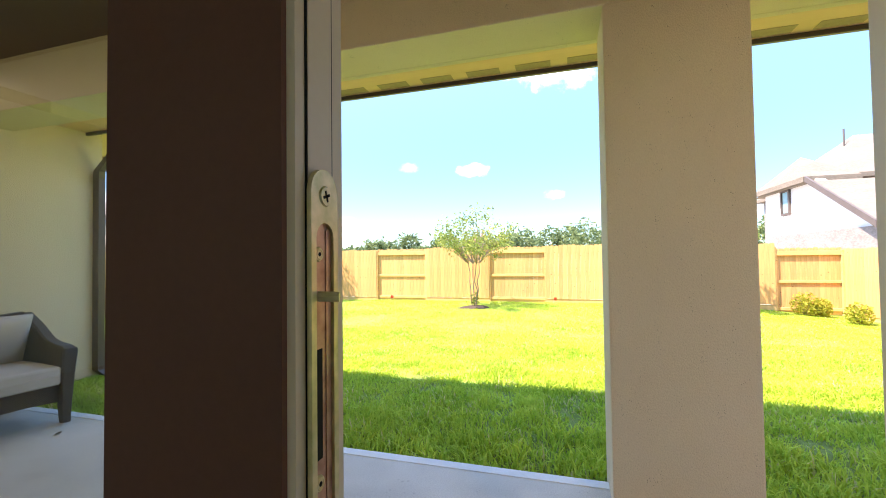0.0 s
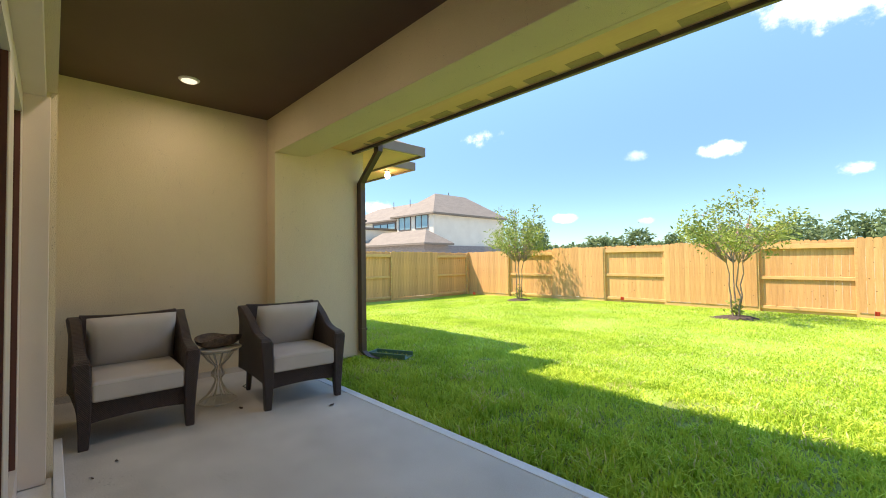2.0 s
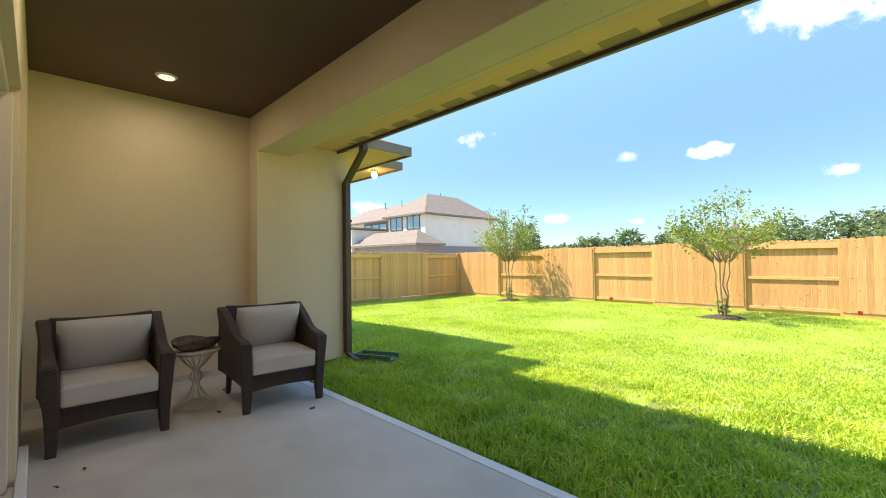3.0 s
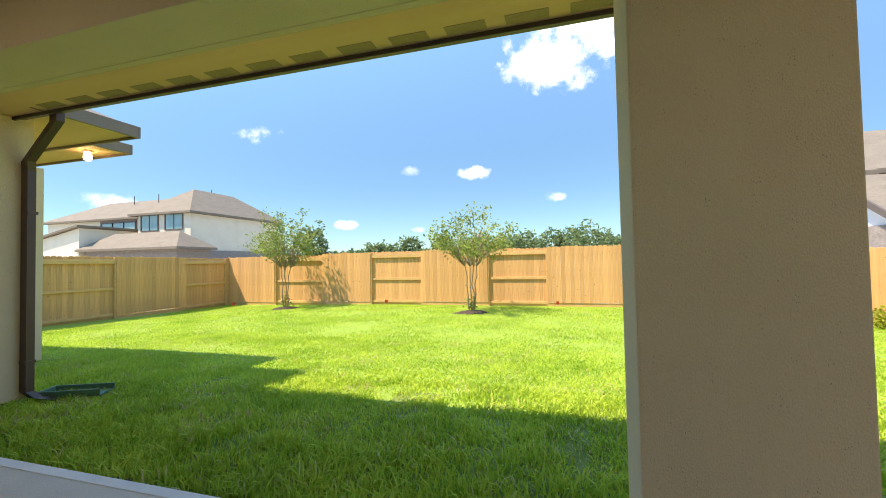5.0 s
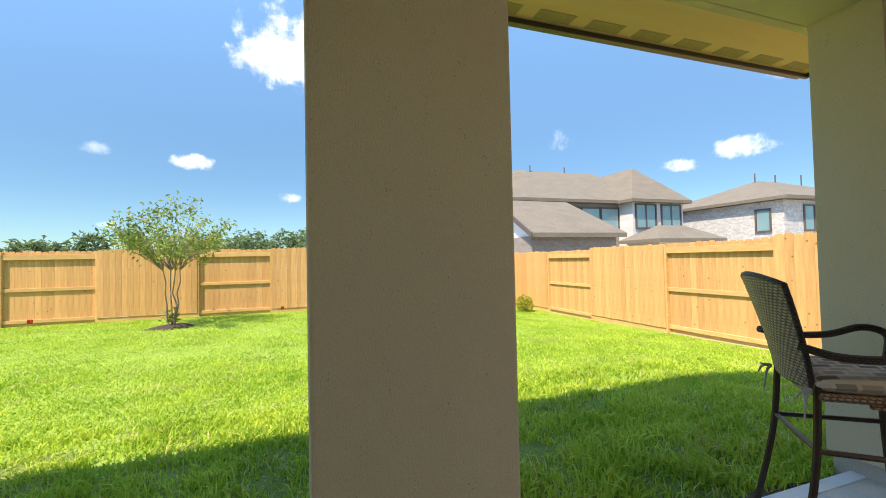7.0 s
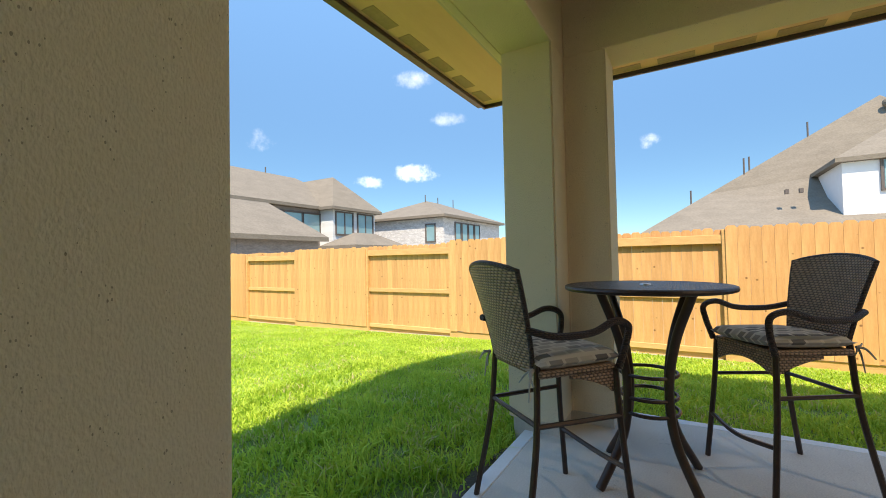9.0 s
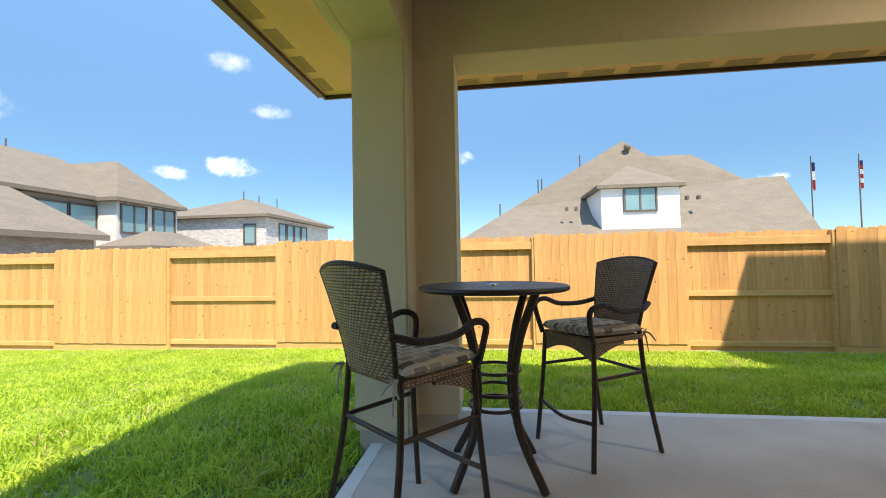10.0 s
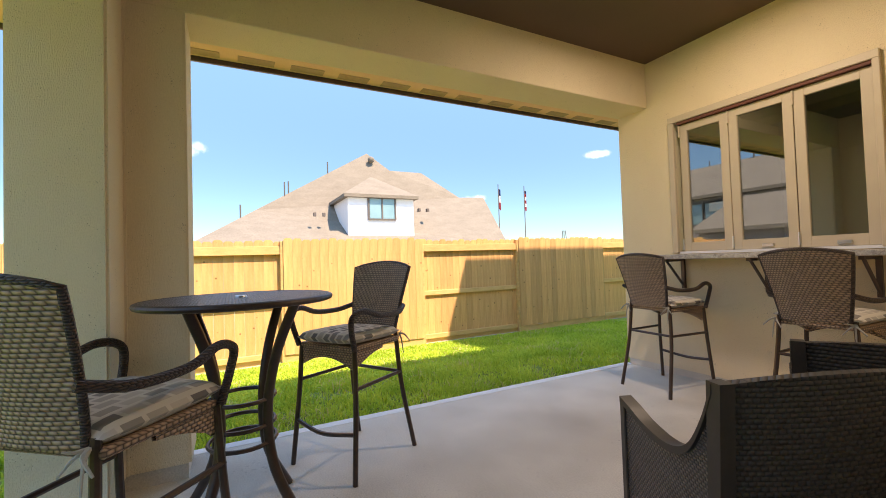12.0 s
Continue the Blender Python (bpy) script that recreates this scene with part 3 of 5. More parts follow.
structure("fascia_side", box(XFA - 0.01, XFA + 0.02, -9.0, YFA, ZFA, ZFA + 0.20, 0.004), BROWN, "dark brown fascia board of the side eave", "fascia")
bm = bmesh.new()
prism([(YFA + 0.03, ZFA + 0.03), (YFA + 0.10, ZFA + 0.03), (YFA + 0.13, ZFA + 0.15), (YFA + 0.03, ZFA + 0.15)], -7.2, XFA + 0.02, bm)
for v in bm.verts:
    v.co = Vector((v.co.y, v.co.x, v.co.z))
structure("gutter", bm, BROWN, "dark brown metal gutter on the front eave", "gutter")
roof_pts = [(-13.3, 5.13), (-6.40, 5.13), (-6.32, 4.47), (-5.36, 4.47), (-5.36, YFA), (XFA + 0.03, YFA + 0.05), (XFA + 0.03, -9.0), (-13.3, -9.0)]
bm = bmesh.new()
rim = [bm.verts.new((x, y, ZFA + 0.21)) for x, y in roof_pts]
rim0 = [bm.verts.new((x, y, ZFA + 0.205)) for x, y in roof_pts]
top = [bm.verts.new(p) for p in ((-9.5, -1.5, 5.4), (0.0, -3.6, 5.6), (0.0, -9.0, 6.6), (-9.5, -9.0, 6.6))]
for i, k in ((0, (0,)), (1, (0,)), (2, (0,)), (3, (0,)), (4, (0, 1)), (5, (1, 2)), (7, (3, 0))):
    a, b = rim[i], rim[(i + 1) % 8]
    bm.faces.new((a, b, top[k[0]]) if len(k) == 1 else (a, b, top[k[1]], top[k[0]]))
bm.faces.new((rim[6], rim[7], top[3], top[2])), bm.faces.new(top)
for i in range(8):
    bm.faces.new((rim0[i], rim0[(i + 1) % 8], rim[(i + 1) % 8], rim[i]))
structure("roof", bm, SHINGLE, "brown shingled roof over house and patio", "roof")

# upper storey of the house behind
structure("upper_storey", box(-9.0, 3.9, -9.0, -4.55, 3.0, 6.95), STUCCO, "cream stucco upper storey of the house")
bm = bmesh.new()
e = [bm.verts.new(p) for p in ((-9.5, -9.5, 7.0), (4.44, -9.5, 7.0), (4.44, -4.05, 7.0), (-9.5, -4.05, 7.0))]
r0, r1 = bm.verts.new((-6.5, -6.8, 8.6)), bm.verts.new((1.5, -6.8, 8.6))
bm.faces.new(e), bm.faces.new((e[0], e[1], r1, r0)), bm.faces.new((e[1], e[2], r1)), bm.faces.new((e[2], e[3], r0, r1)), bm.faces.new((e[3], e[0], r0))
structure("roof_upper", bm, SHINGLE, "brown shingled hip roof of the upper storey", "roof")

# dim room inside the house; unseen back opening added to light the doors
structure("room_floor", box(XL, XRET - 0.2, -5.0, YD - 0.2, -0.02, 0.03), CONCRETE, "pale floor of the room inside", "floor")
for nm, bx in (("left", (XL, -4.6, 0.0, 3.1)), ("right", (-0.6, 4.0, 0.0, 3.1)), ("under", (-4.6, -0.6, 0.0, 0.6)), ("over", (-4.6, -0.6, 2.5, 3.1))):
    structure("room_back_" + nm, box(bx[0], bx[1], -5.2, -5.0, bx[2], bx[3]), WHITE, "plain white wall piece round an added, unseen daylight opening")
structure("room_side", box(XL - 0.2, XL, -5.0, YD - 0.2, 0.0, 3.1), WHITE, "plain side wall of the room inside")
structure("room_ceiling", box(XL, XRO - 0.2, -5.0, YD - 0.2, 3.24, 3.28), WHITE, "plain ceiling of the room inside", "ceiling")

# vents in the soffit
bm = bmesh.new()
x = -5.1
while x < XFA - 0.35:
    box(x, x + 0.28, YFA - 0.135, YFA - 0.03, ZS - 0.0025, ZS, bm=bm)
    x += 0.41
structure("soffit_vent_front", bm, VENT, "grey perforated vent strip in the front soffit", "vent")
bm = bmesh.new()
y = -5.0
while y < YO - 0.1:
    box(XFA - 0.155, XFA - 0.05, y, y + 0.28, ZS - 0.0025, ZS, bm=bm)
    y += 0.41
structure("soffit_vent_side", bm, VENT, "grey perforated vent strip in the side soffit", "vent")

# eaves of the left wing
for x0, x1, y0, y1, z in ((-8.4, -5.20, YE - 0.3, 4.50, 2.93), (-13.3, -6.18, 4.0, 5.12, 2.975)):
    ob = thing("eave", "brown-edged eave of the house wing with tan soffit", "eave")
    ob["kind"] = "structure"
    part("soffit", box(x0, x1 - 0.03, y0, y1 - 0.03, z, z + 0.02), SOFFIT, ob)
    part("fascia", box(x0, x1, y1 - 0.03, y1, z - 0.03, z + 0.11, 0.004), TAN_FASCIA, ob, "brown fascia board")
    part("fascia", box(x1 - 0.03, x1, y0, y1 - 0.03, z - 0.03, z + 0.11, 0.004), TAN_FASCIA, ob, "brown fascia board")

# soffit bulb
lamp = thing("soffit_lamp", "small clear bulb lamp under the wing eave", "lamp", pose(-6.62, 4.82, 2.975))
bm = bmesh.new()
bmesh.ops.create_cone(bm, segments=16, radius1=0.05, radius2=0.05, depth=0.03, cap_ends=True)
bmesh.ops.translate(bm, verts=bm.verts, vec=(0, 0, -0.015))
part("base", bm, WHITE, lamp)
bm = bmesh.new()
bmesh.ops.create_uvsphere(bm, u_segments=14, v_segments=10, radius=0.05)
for v in bm.verts:
    v.co.z = v.co.z * 1.35 - 0.09
bulb_mat, n_, l_, p_ = node_material("warm_bulb")
p_.inputs["Emission Color"].default_value, p_.inputs["Emission Strength"].default_value = (1.0, 0.75, 0.45, 1), 6.0
smooth(part("bulb", bm, bulb_mat, lamp, "glowing warm bulb"))

# recessed ceiling lights, switched on to brighten the patio, partly added
lens_mat, n_, l_, p_ = node_material("lit_lens")
p_.inputs["Base Color"].default_value = (0.8, 0.8, 0.76, 1)
p_.inputs["Emission Color"].default_value, p_.inputs["Emission Strength"].default_value = (1.0, 0.93, 0.78, 1), 0.22


def ceiling_light(at, watts):
    ob = thing("ceiling_light", "round white recessed ceiling light, one of a partly added set", "light", at, "recessed patio lights")
    bm = bmesh.new()
    bmesh.ops.create_cone(bm, segments=28, radius1=0.082, radius2=0.095, depth=0.014, cap_ends=True)
    bmesh.ops.translate(bm, verts=bm.verts, vec=(0, 0, -0.007))
    part("trim_ring", bm, WHITE, ob)
    bm = bmesh.new()
    bmesh.ops.create_uvsphere(bm, u_segments=20, v_segments=8, radius=0.07)
    for v in bm.verts:
        v.co.z = min(0, v.co.z) * 0.25 - 0.015
    smooth(part("lens", bm, lens_mat, ob, "lit white lens"))
    lamp = new("ceiling_fill_lamp", bpy.data.lights.new("ceiling_fill_lamp", "AREA"))
    lamp.data.shape, lamp.data.size, lamp.data.energy, lamp.data.color = "DISK", 0.14, watts, (1.0, 0.95, 0.87)
    lamp.matrix_world = at @ pose(0, 0, -0.045)
    return ob


# Only the first is seen: middle added as fill, last inferred from wall glow.
for x, y, watts in ((-5.25, 1.40, 1.0), (-3.2, 0.95, 1.6), (2.1, -0.80, 5.5)):
    ceiling_light(pose(x, y, ZC), watts)

# downspout with splash tray
spout = thing("downspout", "dark brown metal downspout strapped to the stucco corner", "downspout")
bm = bmesh.new()
path = [(-5.14, YFA + 0.07, ZFA + 0.06), (-5.14, YFA + 0.07, ZFA - 0.06), (-5.62, YE - 0.09, 2.45), (-5.65, YE - 0.07, 2.36), (-5.65, YE - 0.06, 0.06), (-5.60, YE - 0.01, -0.01), (-5.48, YE + 0.10, -0.05)]
rings = []
for i, q in enumerate(path):
    q = Vector(q)
    rings.append([bm.verts.new(q + Vector((dx, dy, 0))) for dx, dy in ((-.05, -.037), (.05, -.037), (.05, .037), (-.05, .037))])
for a, b in zip(rings, rings[1:]):
    for k in range(4):
        bm.faces.new((a[k], a[(k + 1) % 4], b[(k + 1) % 4], b[k]))
bm.faces.new(rings[0]), bm.faces.new(rings[-1])
part("pipe", bm, BROWN, spout)
for z in (0.35, 1.9):
    part("strap", box(-5.702, -5.592, YE - 0.105, YE - 0.015, z, z + 0.03), BROWN, spout)
tray = thing("splash_block", "green plastic splash tray lying on the grass", "splash block", pose(-5.42, 3.98, -0.045, 0, 0, 25))
part("base", box(-0.30, 0.30, -0.13, 0.13, 0, 0.012), GREEN_PLASTIC, tray)
for y in (-0.13, 0.115):
    part("rim", box(-0.30, 0.30, y, y + 0.015, 0.012, 0.07, 0.003), GREEN_PLASTIC, tray)
part("rim", box(-0.30, -0.285, -0.115, 0.115, 0.012, 0.07, 0.003), GREEN_PLASTIC, tray)

# ---- glass doors ----
DY0, DY1 = 0.230, 0.288     # the closed leaves
XD = -0.365                 # free edge of the last closed leaf
LEAF_W, LEAF_Z0, LEAF_Z1, STILE = 0.90, 0.06, 2.33, 0.125


def door_leaf(name, at, label):
    """A glazed leaf: free edge at x = 0, running to -x; outer face at +y."""
    ob = tagged(thing(name, label, "door", at), kind="structure")
    th, half = DY1 - DY0, (DY1 - DY0) / 2
    for a, b in ((-STILE, 0.0), (-LEAF_W, -LEAF_W + STILE)):
        part("stile", box(a, b, 0.004, th, LEAF_Z0, LEAF_Z1, 0.003), DOOR_TAN, ob)
        part("inner_stile_face", box(a, b - 0.003, 0.0, 0.004, LEAF_Z0, LEAF_Z1), DOOR_DARK, ob, "dark bronze inner face")
        part("glazing_bead", box(b - 0.0 if b < -0.5 else a - 0.012, (b + 0.012) if b < -0.5 else a, 0.006, th - 0.006, LEAF_Z0 + 0.15, LEAF_Z1 - 0.12), DOOR_DARK, ob)
    for z0, z1 in ((LEAF_Z0, LEAF_Z0 + 0.15), (LEAF_Z1 - 0.12, LEAF_Z1)):
        part("rail", box(-LEAF_W + STILE, -STILE, 0.004, th, z0, z1), DOOR_TAN, ob)
        part("inner_rail_face", box(-LEAF_W + STILE, -STILE, 0.0, 0.004, z0, z1), DOOR_DARK, ob, "dark bronze inner face")
    g = part("pane", box(-LEAF_W + STILE + 0.012, -STILE - 0.012, half - 0.004, half + 0.004, LEAF_Z0 + 0.15, LEAF_Z1 - 0.12), GLASS, ob, "clear glass pane")
    g.visible_shadow = False
    return ob


leaf = door_leaf("door_1", pose(XD, DY0, 0), "closed glazed door leaf, tan aluminium outside, dark bronze inside")
# shallow groove and flush bolt in the free edge
eb = (DY1 - DY0) / 2
part("edge_channel", box(0.0, 0.0012, 0.017, 0.041, LEAF_Z0 + 0.02, LEAF_Z1 - 0.02), DOOR_TAN, leaf)
part("edge_groove", box(0.0, 0.0008, 0.0155, 0.017, LEAF_Z0 + 0.02, LEAF_Z1 - 0.02), BLACK, leaf)
part("edge_groove", box(0.0, 0.0008, 0.041, 0.0425, LEAF_Z0 + 0.02, LEAF_Z1 - 0.02), BLACK, leaf)


def capsule(cy, z0, z1, r, x0, x1, n=14, hole=0.0, hz0=0.0, hz1=0.0):
    """An upright plate with round ends; hole: the half width of a slot with round ends cut through it."""
    def ring(r, z0, z1):
        p = [(cy + r * math.cos(t), z1 - r + r * math.sin(t)) for t in np.linspace(0, math.pi, n)]
        return p + [(cy + r * math.cos(t), z0 + r + r * math.sin(t)) for t in np.linspace(math.pi, 2 * math.pi, n)]
    bm = bmesh.new()
    def verts(pts, x):
        return [bm.verts.new((x, float(y), float(z))) for y, z in pts]
    a, b = verts(ring(r, z0, z1), x0), verts(ring(r, z0, z1), x1)
    m = len(a)
    for i in range(m):
        bm.faces.new((a[i], b[i], b[(i + 1) % m], a[(i + 1) % m]))
    if hole:
        c, d = verts(ring(hole, hz0, hz1), x0), verts(ring(hole, hz0, hz1), x1)
        for i in range(m):
            k = (i + 1) % m
            bm.faces.new((c[i], d[i], d[k], c[k])), bm.faces.new((a[i], a[k], c[k], c[i])), bm.faces.new((b[i], b[k], d[k], d[i]))
    else:
        bm.faces.new(a), bm.faces.new(b[::-1])
    return bm


ZT, CY = 1.383, 0.029
plate = part("flush_bolt", capsule(CY, ZT - 0.30, ZT, 0.0135, 0.0012, 0.0042, 14, 0.0088, ZT - 0.285, ZT - 0.031), BRASS, leaf, "iridescent brass flush bolt plate")
part("bolt_channel", capsule(CY, ZT - 0.286, ZT - 0.030, 0.0090, 0.0012, 0.0018), BOLT_DARK, plate, "reddish recessed bolt channel")
part("bolt_channel_wall", capsule(CY + 0.006, ZT - 0.280, ZT - 0.034, 0.0026, 0.0018, 0.0024), BOLT_DARK, plate)
part("bolt_slot", box(0.0018, 0.0023, CY - 0.0082, CY - 0.0005, ZT - 0.165, ZT - 0.103), BLACK, plate, "dark slot")
part("bolt_pin", tube([(0.002, CY - 0.004, ZT - 0.073), (0.013, CY + 0.0005, ZT - 0.0735)], 0.0030, 12), BRASS, plate)
for z, r in ((ZT - 0.0155, 0.0062), (ZT - 0.049, 0.0044), (ZT - 0.178, 0.0048)):
    cy, xs = (CY, 0.0046) if z > ZT - 0.02 else (CY - 0.004, 0.0024)
    bm = bmesh.new()
    bmesh.ops.create_cone(bm, segments=20, radius1=r, radius2=r * 0.85, depth=0.0012, cap_ends=True, matrix=pose(xs, cy, z, 0, 90, 0))
    part("screw", bm, BRASS, plate, "brass screw head")
    if z < ZT - 0.02:
        part("screw_ring", tube([(xs + 0.0005, cy + r * 0.62 * math.cos(q), z + r * 0.62 * math.sin(q)) for q in np.linspace(0, 2 * math.pi, 18, endpoint=False)], 0.0005, 5, True), BRASS, plate)
        bm = bmesh.new()
        bmesh.ops.create_cone(bm, segments=6, radius1=r * 0.30, radius2=r * 0.30, depth=0.0006, cap_ends=True, matrix=pose(xs + 0.0006, cy, z, 0, 90, 0))
        part("screw_socket", bm, BLACK, plate)
        continue
    for a in (20, 110):
        bm = box(-0.00015, 0.00015, -r * 0.55, r * 0.55, -r * 0.13, r * 0.13)
        bm.transform(pose(xs + 0.00062, cy, z, a, 0, 0))
        part("screw_slot", bm, BLACK, plate)
for k in (1, 2, 3):
    door_leaf("door_1", pose(XD - k * (LEAF_W + 0.006), DY0, 0), "closed glazed door leaf, tan aluminium outside, dark bronze inside")
hinge_leaf = door_leaf("door_2", pose(0.60 - LEAF_W * math.sin(radians(7)), DY1 + 0.02 + LEAF_W * math.cos(radians(7)), 0, 0, 0, 97), "open glazed door leaf swung out over the patio")
frame_ob = tagged(thing("door_frame", "tan aluminium frame round the bank of glass doors", "door frame"), kind="structure")
part("head", box(-4.02, 0.70, 0.15, YD - 0.05, 2.34, 2.398, 0.003), DOOR_TAN, frame_ob)
part("jamb", box(-4.02, -3.92, 0.15, YD - 0.03, 0.06, 2.34, 0.003), DOOR_TAN, frame_ob)
part("jamb", box(0.62, 0.70, 0.15, YD - 0.03, 0.06, 2.34, 0.003), DOOR_TAN, frame_ob)
part("sill", box(-4.02, 0.70, 0.15, YD + 0.0, 0.0, 0.055, 0.004), CONCRETE_EDGE, frame_ob, "pale concrete door sill")
structure("door_ledge", box(-4.6, -3.3, YD, YD + 0.05, 0.0, 0.10, 0.006), CONCRETE_EDGE, "pale concrete ledge below the door frame", "ledge")

# ---- folding window and counter ----
win = tagged(thing("window_1", "tan folding window of three glazed sashes above the bar counter", "window"), kind="structure")
fy0, fy1 = YW - 0.08, YW + 0.03
part("casing", box(WX0 - 0.015, WX1 + 0.035, YW + 0.004, YW + 0.035, WZ1 - 0.025, WZ1 + 0.035, 0.004), WIN_FRAME, win)
part("casing", box(WX1 - 0.02, WX1 + 0.035, YW + 0.004, YW + 0.035, WZ0, WZ1 - 0.025, 0.004), WIN_FRAME, win)
part("casing", box(WX0 - 0.015, WX0 + 0.025, YW + 0.004, YW + 0.035, WZ0, WZ1 - 0.025, 0.004), WIN_FRAME, win)
part("track", box(WX0, WX1 - 0.05, fy0, YW + 0.02, WZ1 - 0.05, WZ1 - 0.022), DOOR_DARK, win, "dark head track")
part("sill_track", box(WX0, WX1 - 0.03, fy0, YW + 0.02, WZ0 - 0.01, WZ0 + 0.012), WHITE, win, "white sill track")
SX = [WX1 - 0.055, 2.555, 2.085, WX0 + 0.028]
for k in range(3):
    b, a = SX[k] - 0.003, SX[k + 1] + 0.003
    f = 0.068
    sash = part("sash", box(a, a + f, YW - 0.05, YW - 0.01, WZ0 + 0.014, WZ1 - 0.055, 0.003), WIN_FRAME, win)
    part("sash_stile", box(b - f, b, YW - 0.05, YW - 0.01, WZ0 + 0.014, WZ1 - 0.055, 0.003), WIN_FRAME, sash)
    part("sash_rail", box(a + f, b - f, YW - 0.049, YW - 0.011, WZ0 + 0.014, WZ0 + 0.095, 0.002), WIN_FRAME, sash)
    part("sash_rail", box(a + f, b - f, YW - 0.049, YW - 0.011, WZ1 - 0.12, WZ1 - 0.055, 0.002), WIN_FRAME, sash)
    g = part("pane", box(a + f, b - f, YW - 0.034, YW - 0.028, WZ0 + 0.095, WZ1 - 0.12), WINDOW_GLASS, sash, "glass pane mirroring the roofs opposite")
    if k:
        part("latch", box(b - 0.30, b - 0.22, YW - 0.01, YW + 0.012, WZ0 + 0.03, WZ0 + 0.055, 0.003), STEEL, sash, "small steel latch")
    part("hinge", tube([(b + 0.002, YW - 0.004, WZ0 + 0.03), (b + 0.002, YW - 0.004, WZ0 + 0.13)], 0.009, 8), STEEL, sash, "steel pivot hinge")
    part("hinge", tube([(b + 0.002, YW - 0.004, WZ1 - 0.17), (b + 0.002, YW - 0.004, WZ1 - 0.06)], 0.009, 8), WIN_FRAME, sash)
counter = thing("bar_counter", "speckled granite bar ledge under the folding window", "counter")
part("slab", box(WX0 - 0.12, WX1 + 0.05, YW + 0.002, YW + 0.36, WZ0 - 0.055, WZ0 - 0.015, 0.004), GRANITE, counter)
for x in (3.0, 2.3, 1.65):
    br = part("bracket", box(x - 0.015, x + 0.015, YW + 0.002, YW + 0.03, WZ0 - 0.34, WZ0 - 0.056), BROWN, counter, "dark metal bracket")
    part("bracket_arm", box(x - 0.015, x + 0.015, YW + 0.03, YW + 0.29, WZ0 - 0.08, WZ0 - 0.056), BROWN, br)
    bm = tube([(x, YW + 0.025, WZ0 - 0.31), (x, YW + 0.26, WZ0 - 0.075)], 0.012, 6)
    part("brace", bm, BROWN, br)

# ---- furniture ----


def loft(sections):
    """A closed skin through rings of equal count, capped at both ends."""
    bm = bmesh.new()
    rings = [[bm.verts.new(p) for p in sec] for sec in sections]
    m = len(rings[0])
    for a, b in zip(rings, rings[1:]):
        for k in range(m):
            bm.faces.new((a[k], a[(k + 1) % m], b[(k + 1) % m], b[k]))
    bm.faces.new(rings[0]), bm.faces.new(rings[-1])
    bmesh.ops.recalc_face_normals(bm, faces=bm.faces)
    return bm


def club_chair(at, label):
    """A deep wicker armchair: front at +x, middle of its footprint at the origin."""
    ob = thing("club_chair", label, "chair", at, "wicker club chairs")
    w, d = 0.37, 0.36
    top = curve([(d + 0.02, 0, 0.615), (d - 0.03, 0, 0.640), (d - 0.16, 0, 0.652), (d - 0.30, 0, 0.685), (d - 0.46, 0, 0.775), (-d + 0.06, 0, 0.862), (-d - 0.04, 0, 0.890)], 4)
    m = len(top) - 1
    for s in (-1, 1):
        secs, caps = [], []
        for i, p in enumerate(top):
            k = i / m
            yo, yi = w + 0.030 * (1 - k) + 0.065 * k * k, w - 0.078 + 0.050 * k
            ym = yo - 0.018
            z0, zt = 0.235 + 0.02 * k, p.z
            secs.append([(p.x, s * (yo - 0.028 * (1 - 0.6 * k)), z0), (p.x, s * ym, zt - 0.16), (p.x, s * yo, zt - 0.022), (p.x, s * (yo - 0.010), zt), (p.x, s * (yi + 0.012), zt), (p.x, s * yi, zt - 0.018), (p.x, s * yi, z0)])
        smooth(part("arm", loft(secs), WICKER, ob), 35)
        leg = []
        for z, wy, wx, out in ((0.0, 0.058, 0.058, 0.004), (0.12, 0.070, 0.070, 0.0), (0.30, 0.086, 0.082, 0.003), (0.48, 0.100, 0.090, 0.012), (0.585, 0.108, 0.094, 0.020), (0.618, 0.098, 0.080, 0.022)):
            cx, cy = d - 0.015, s * (w - 0.040 + out)
            leg.append([(cx + a * wx / 2, cy + b * wy / 2, z) for a, b in ((-1, -.8), (-.8, -1), (.8, -1), (1, -.8), (1, .8), (.8, 1), (-.8, 1), (-1, .8))])
        smooth(part("front_leg", loft(leg), WICKER, ob), 35)
        part("back_leg", tube([(-d + 0.03, s * (w - 0.045), 0.30), (-d - 0.05, s * (w - 0.045), 0.0)], 0.034, 6, taper=0.7), WICKER, ob)
    secs = []
    for i in range(13):
        u = 2 * i / 12 - 1
        y, zt = u * (w - 0.02), 0.872 + 0.018 * u * u
        bow = 0.02 * (1 - u * u)
        secs.append([(-d - 0.055 - bow, y, zt), (-d - 0.045 - bow, y, zt + 0.012), (-d + 0.005 - bow, y, zt + 0.010), (-d + 0.015 - bow, y, zt - 0.01), (-d + 0.085, y, 0.30), (-d - 0.01, y, 0.24)])
    smooth(part("backrest", loft(secs), WICKER, ob), 35)
    secs = []
    for i in range(13):
        u = 2 * i / 12 - 1
        y, z = u * (w - 0.06), 0.175 + 0.020 * (1 - u * u)
        secs.append([(d - 0.02, y, z), (d - 0.02, y, 0.33), (d - 0.055, y, 0.33), (d - 0.055, y, z)])
    smooth(part("apron", loft(secs), WICKER, ob), 35)
    part("seat_deck", box(-d + 0.05, d - 0.056, -w + 0.085, w - 0.085, 0.29, 0.325), WICKER, ob)
    bm = box(-d + 0.03, d - 0.03, -w + 0.078, w - 0.078, -0.075, 0.075, 0.028, segments=4)
    bmesh.ops.subdivide_edges(bm, edges=[e for e in bm.edges if e.calc_length() > 0.3], cuts=6, use_grid_fill=True)
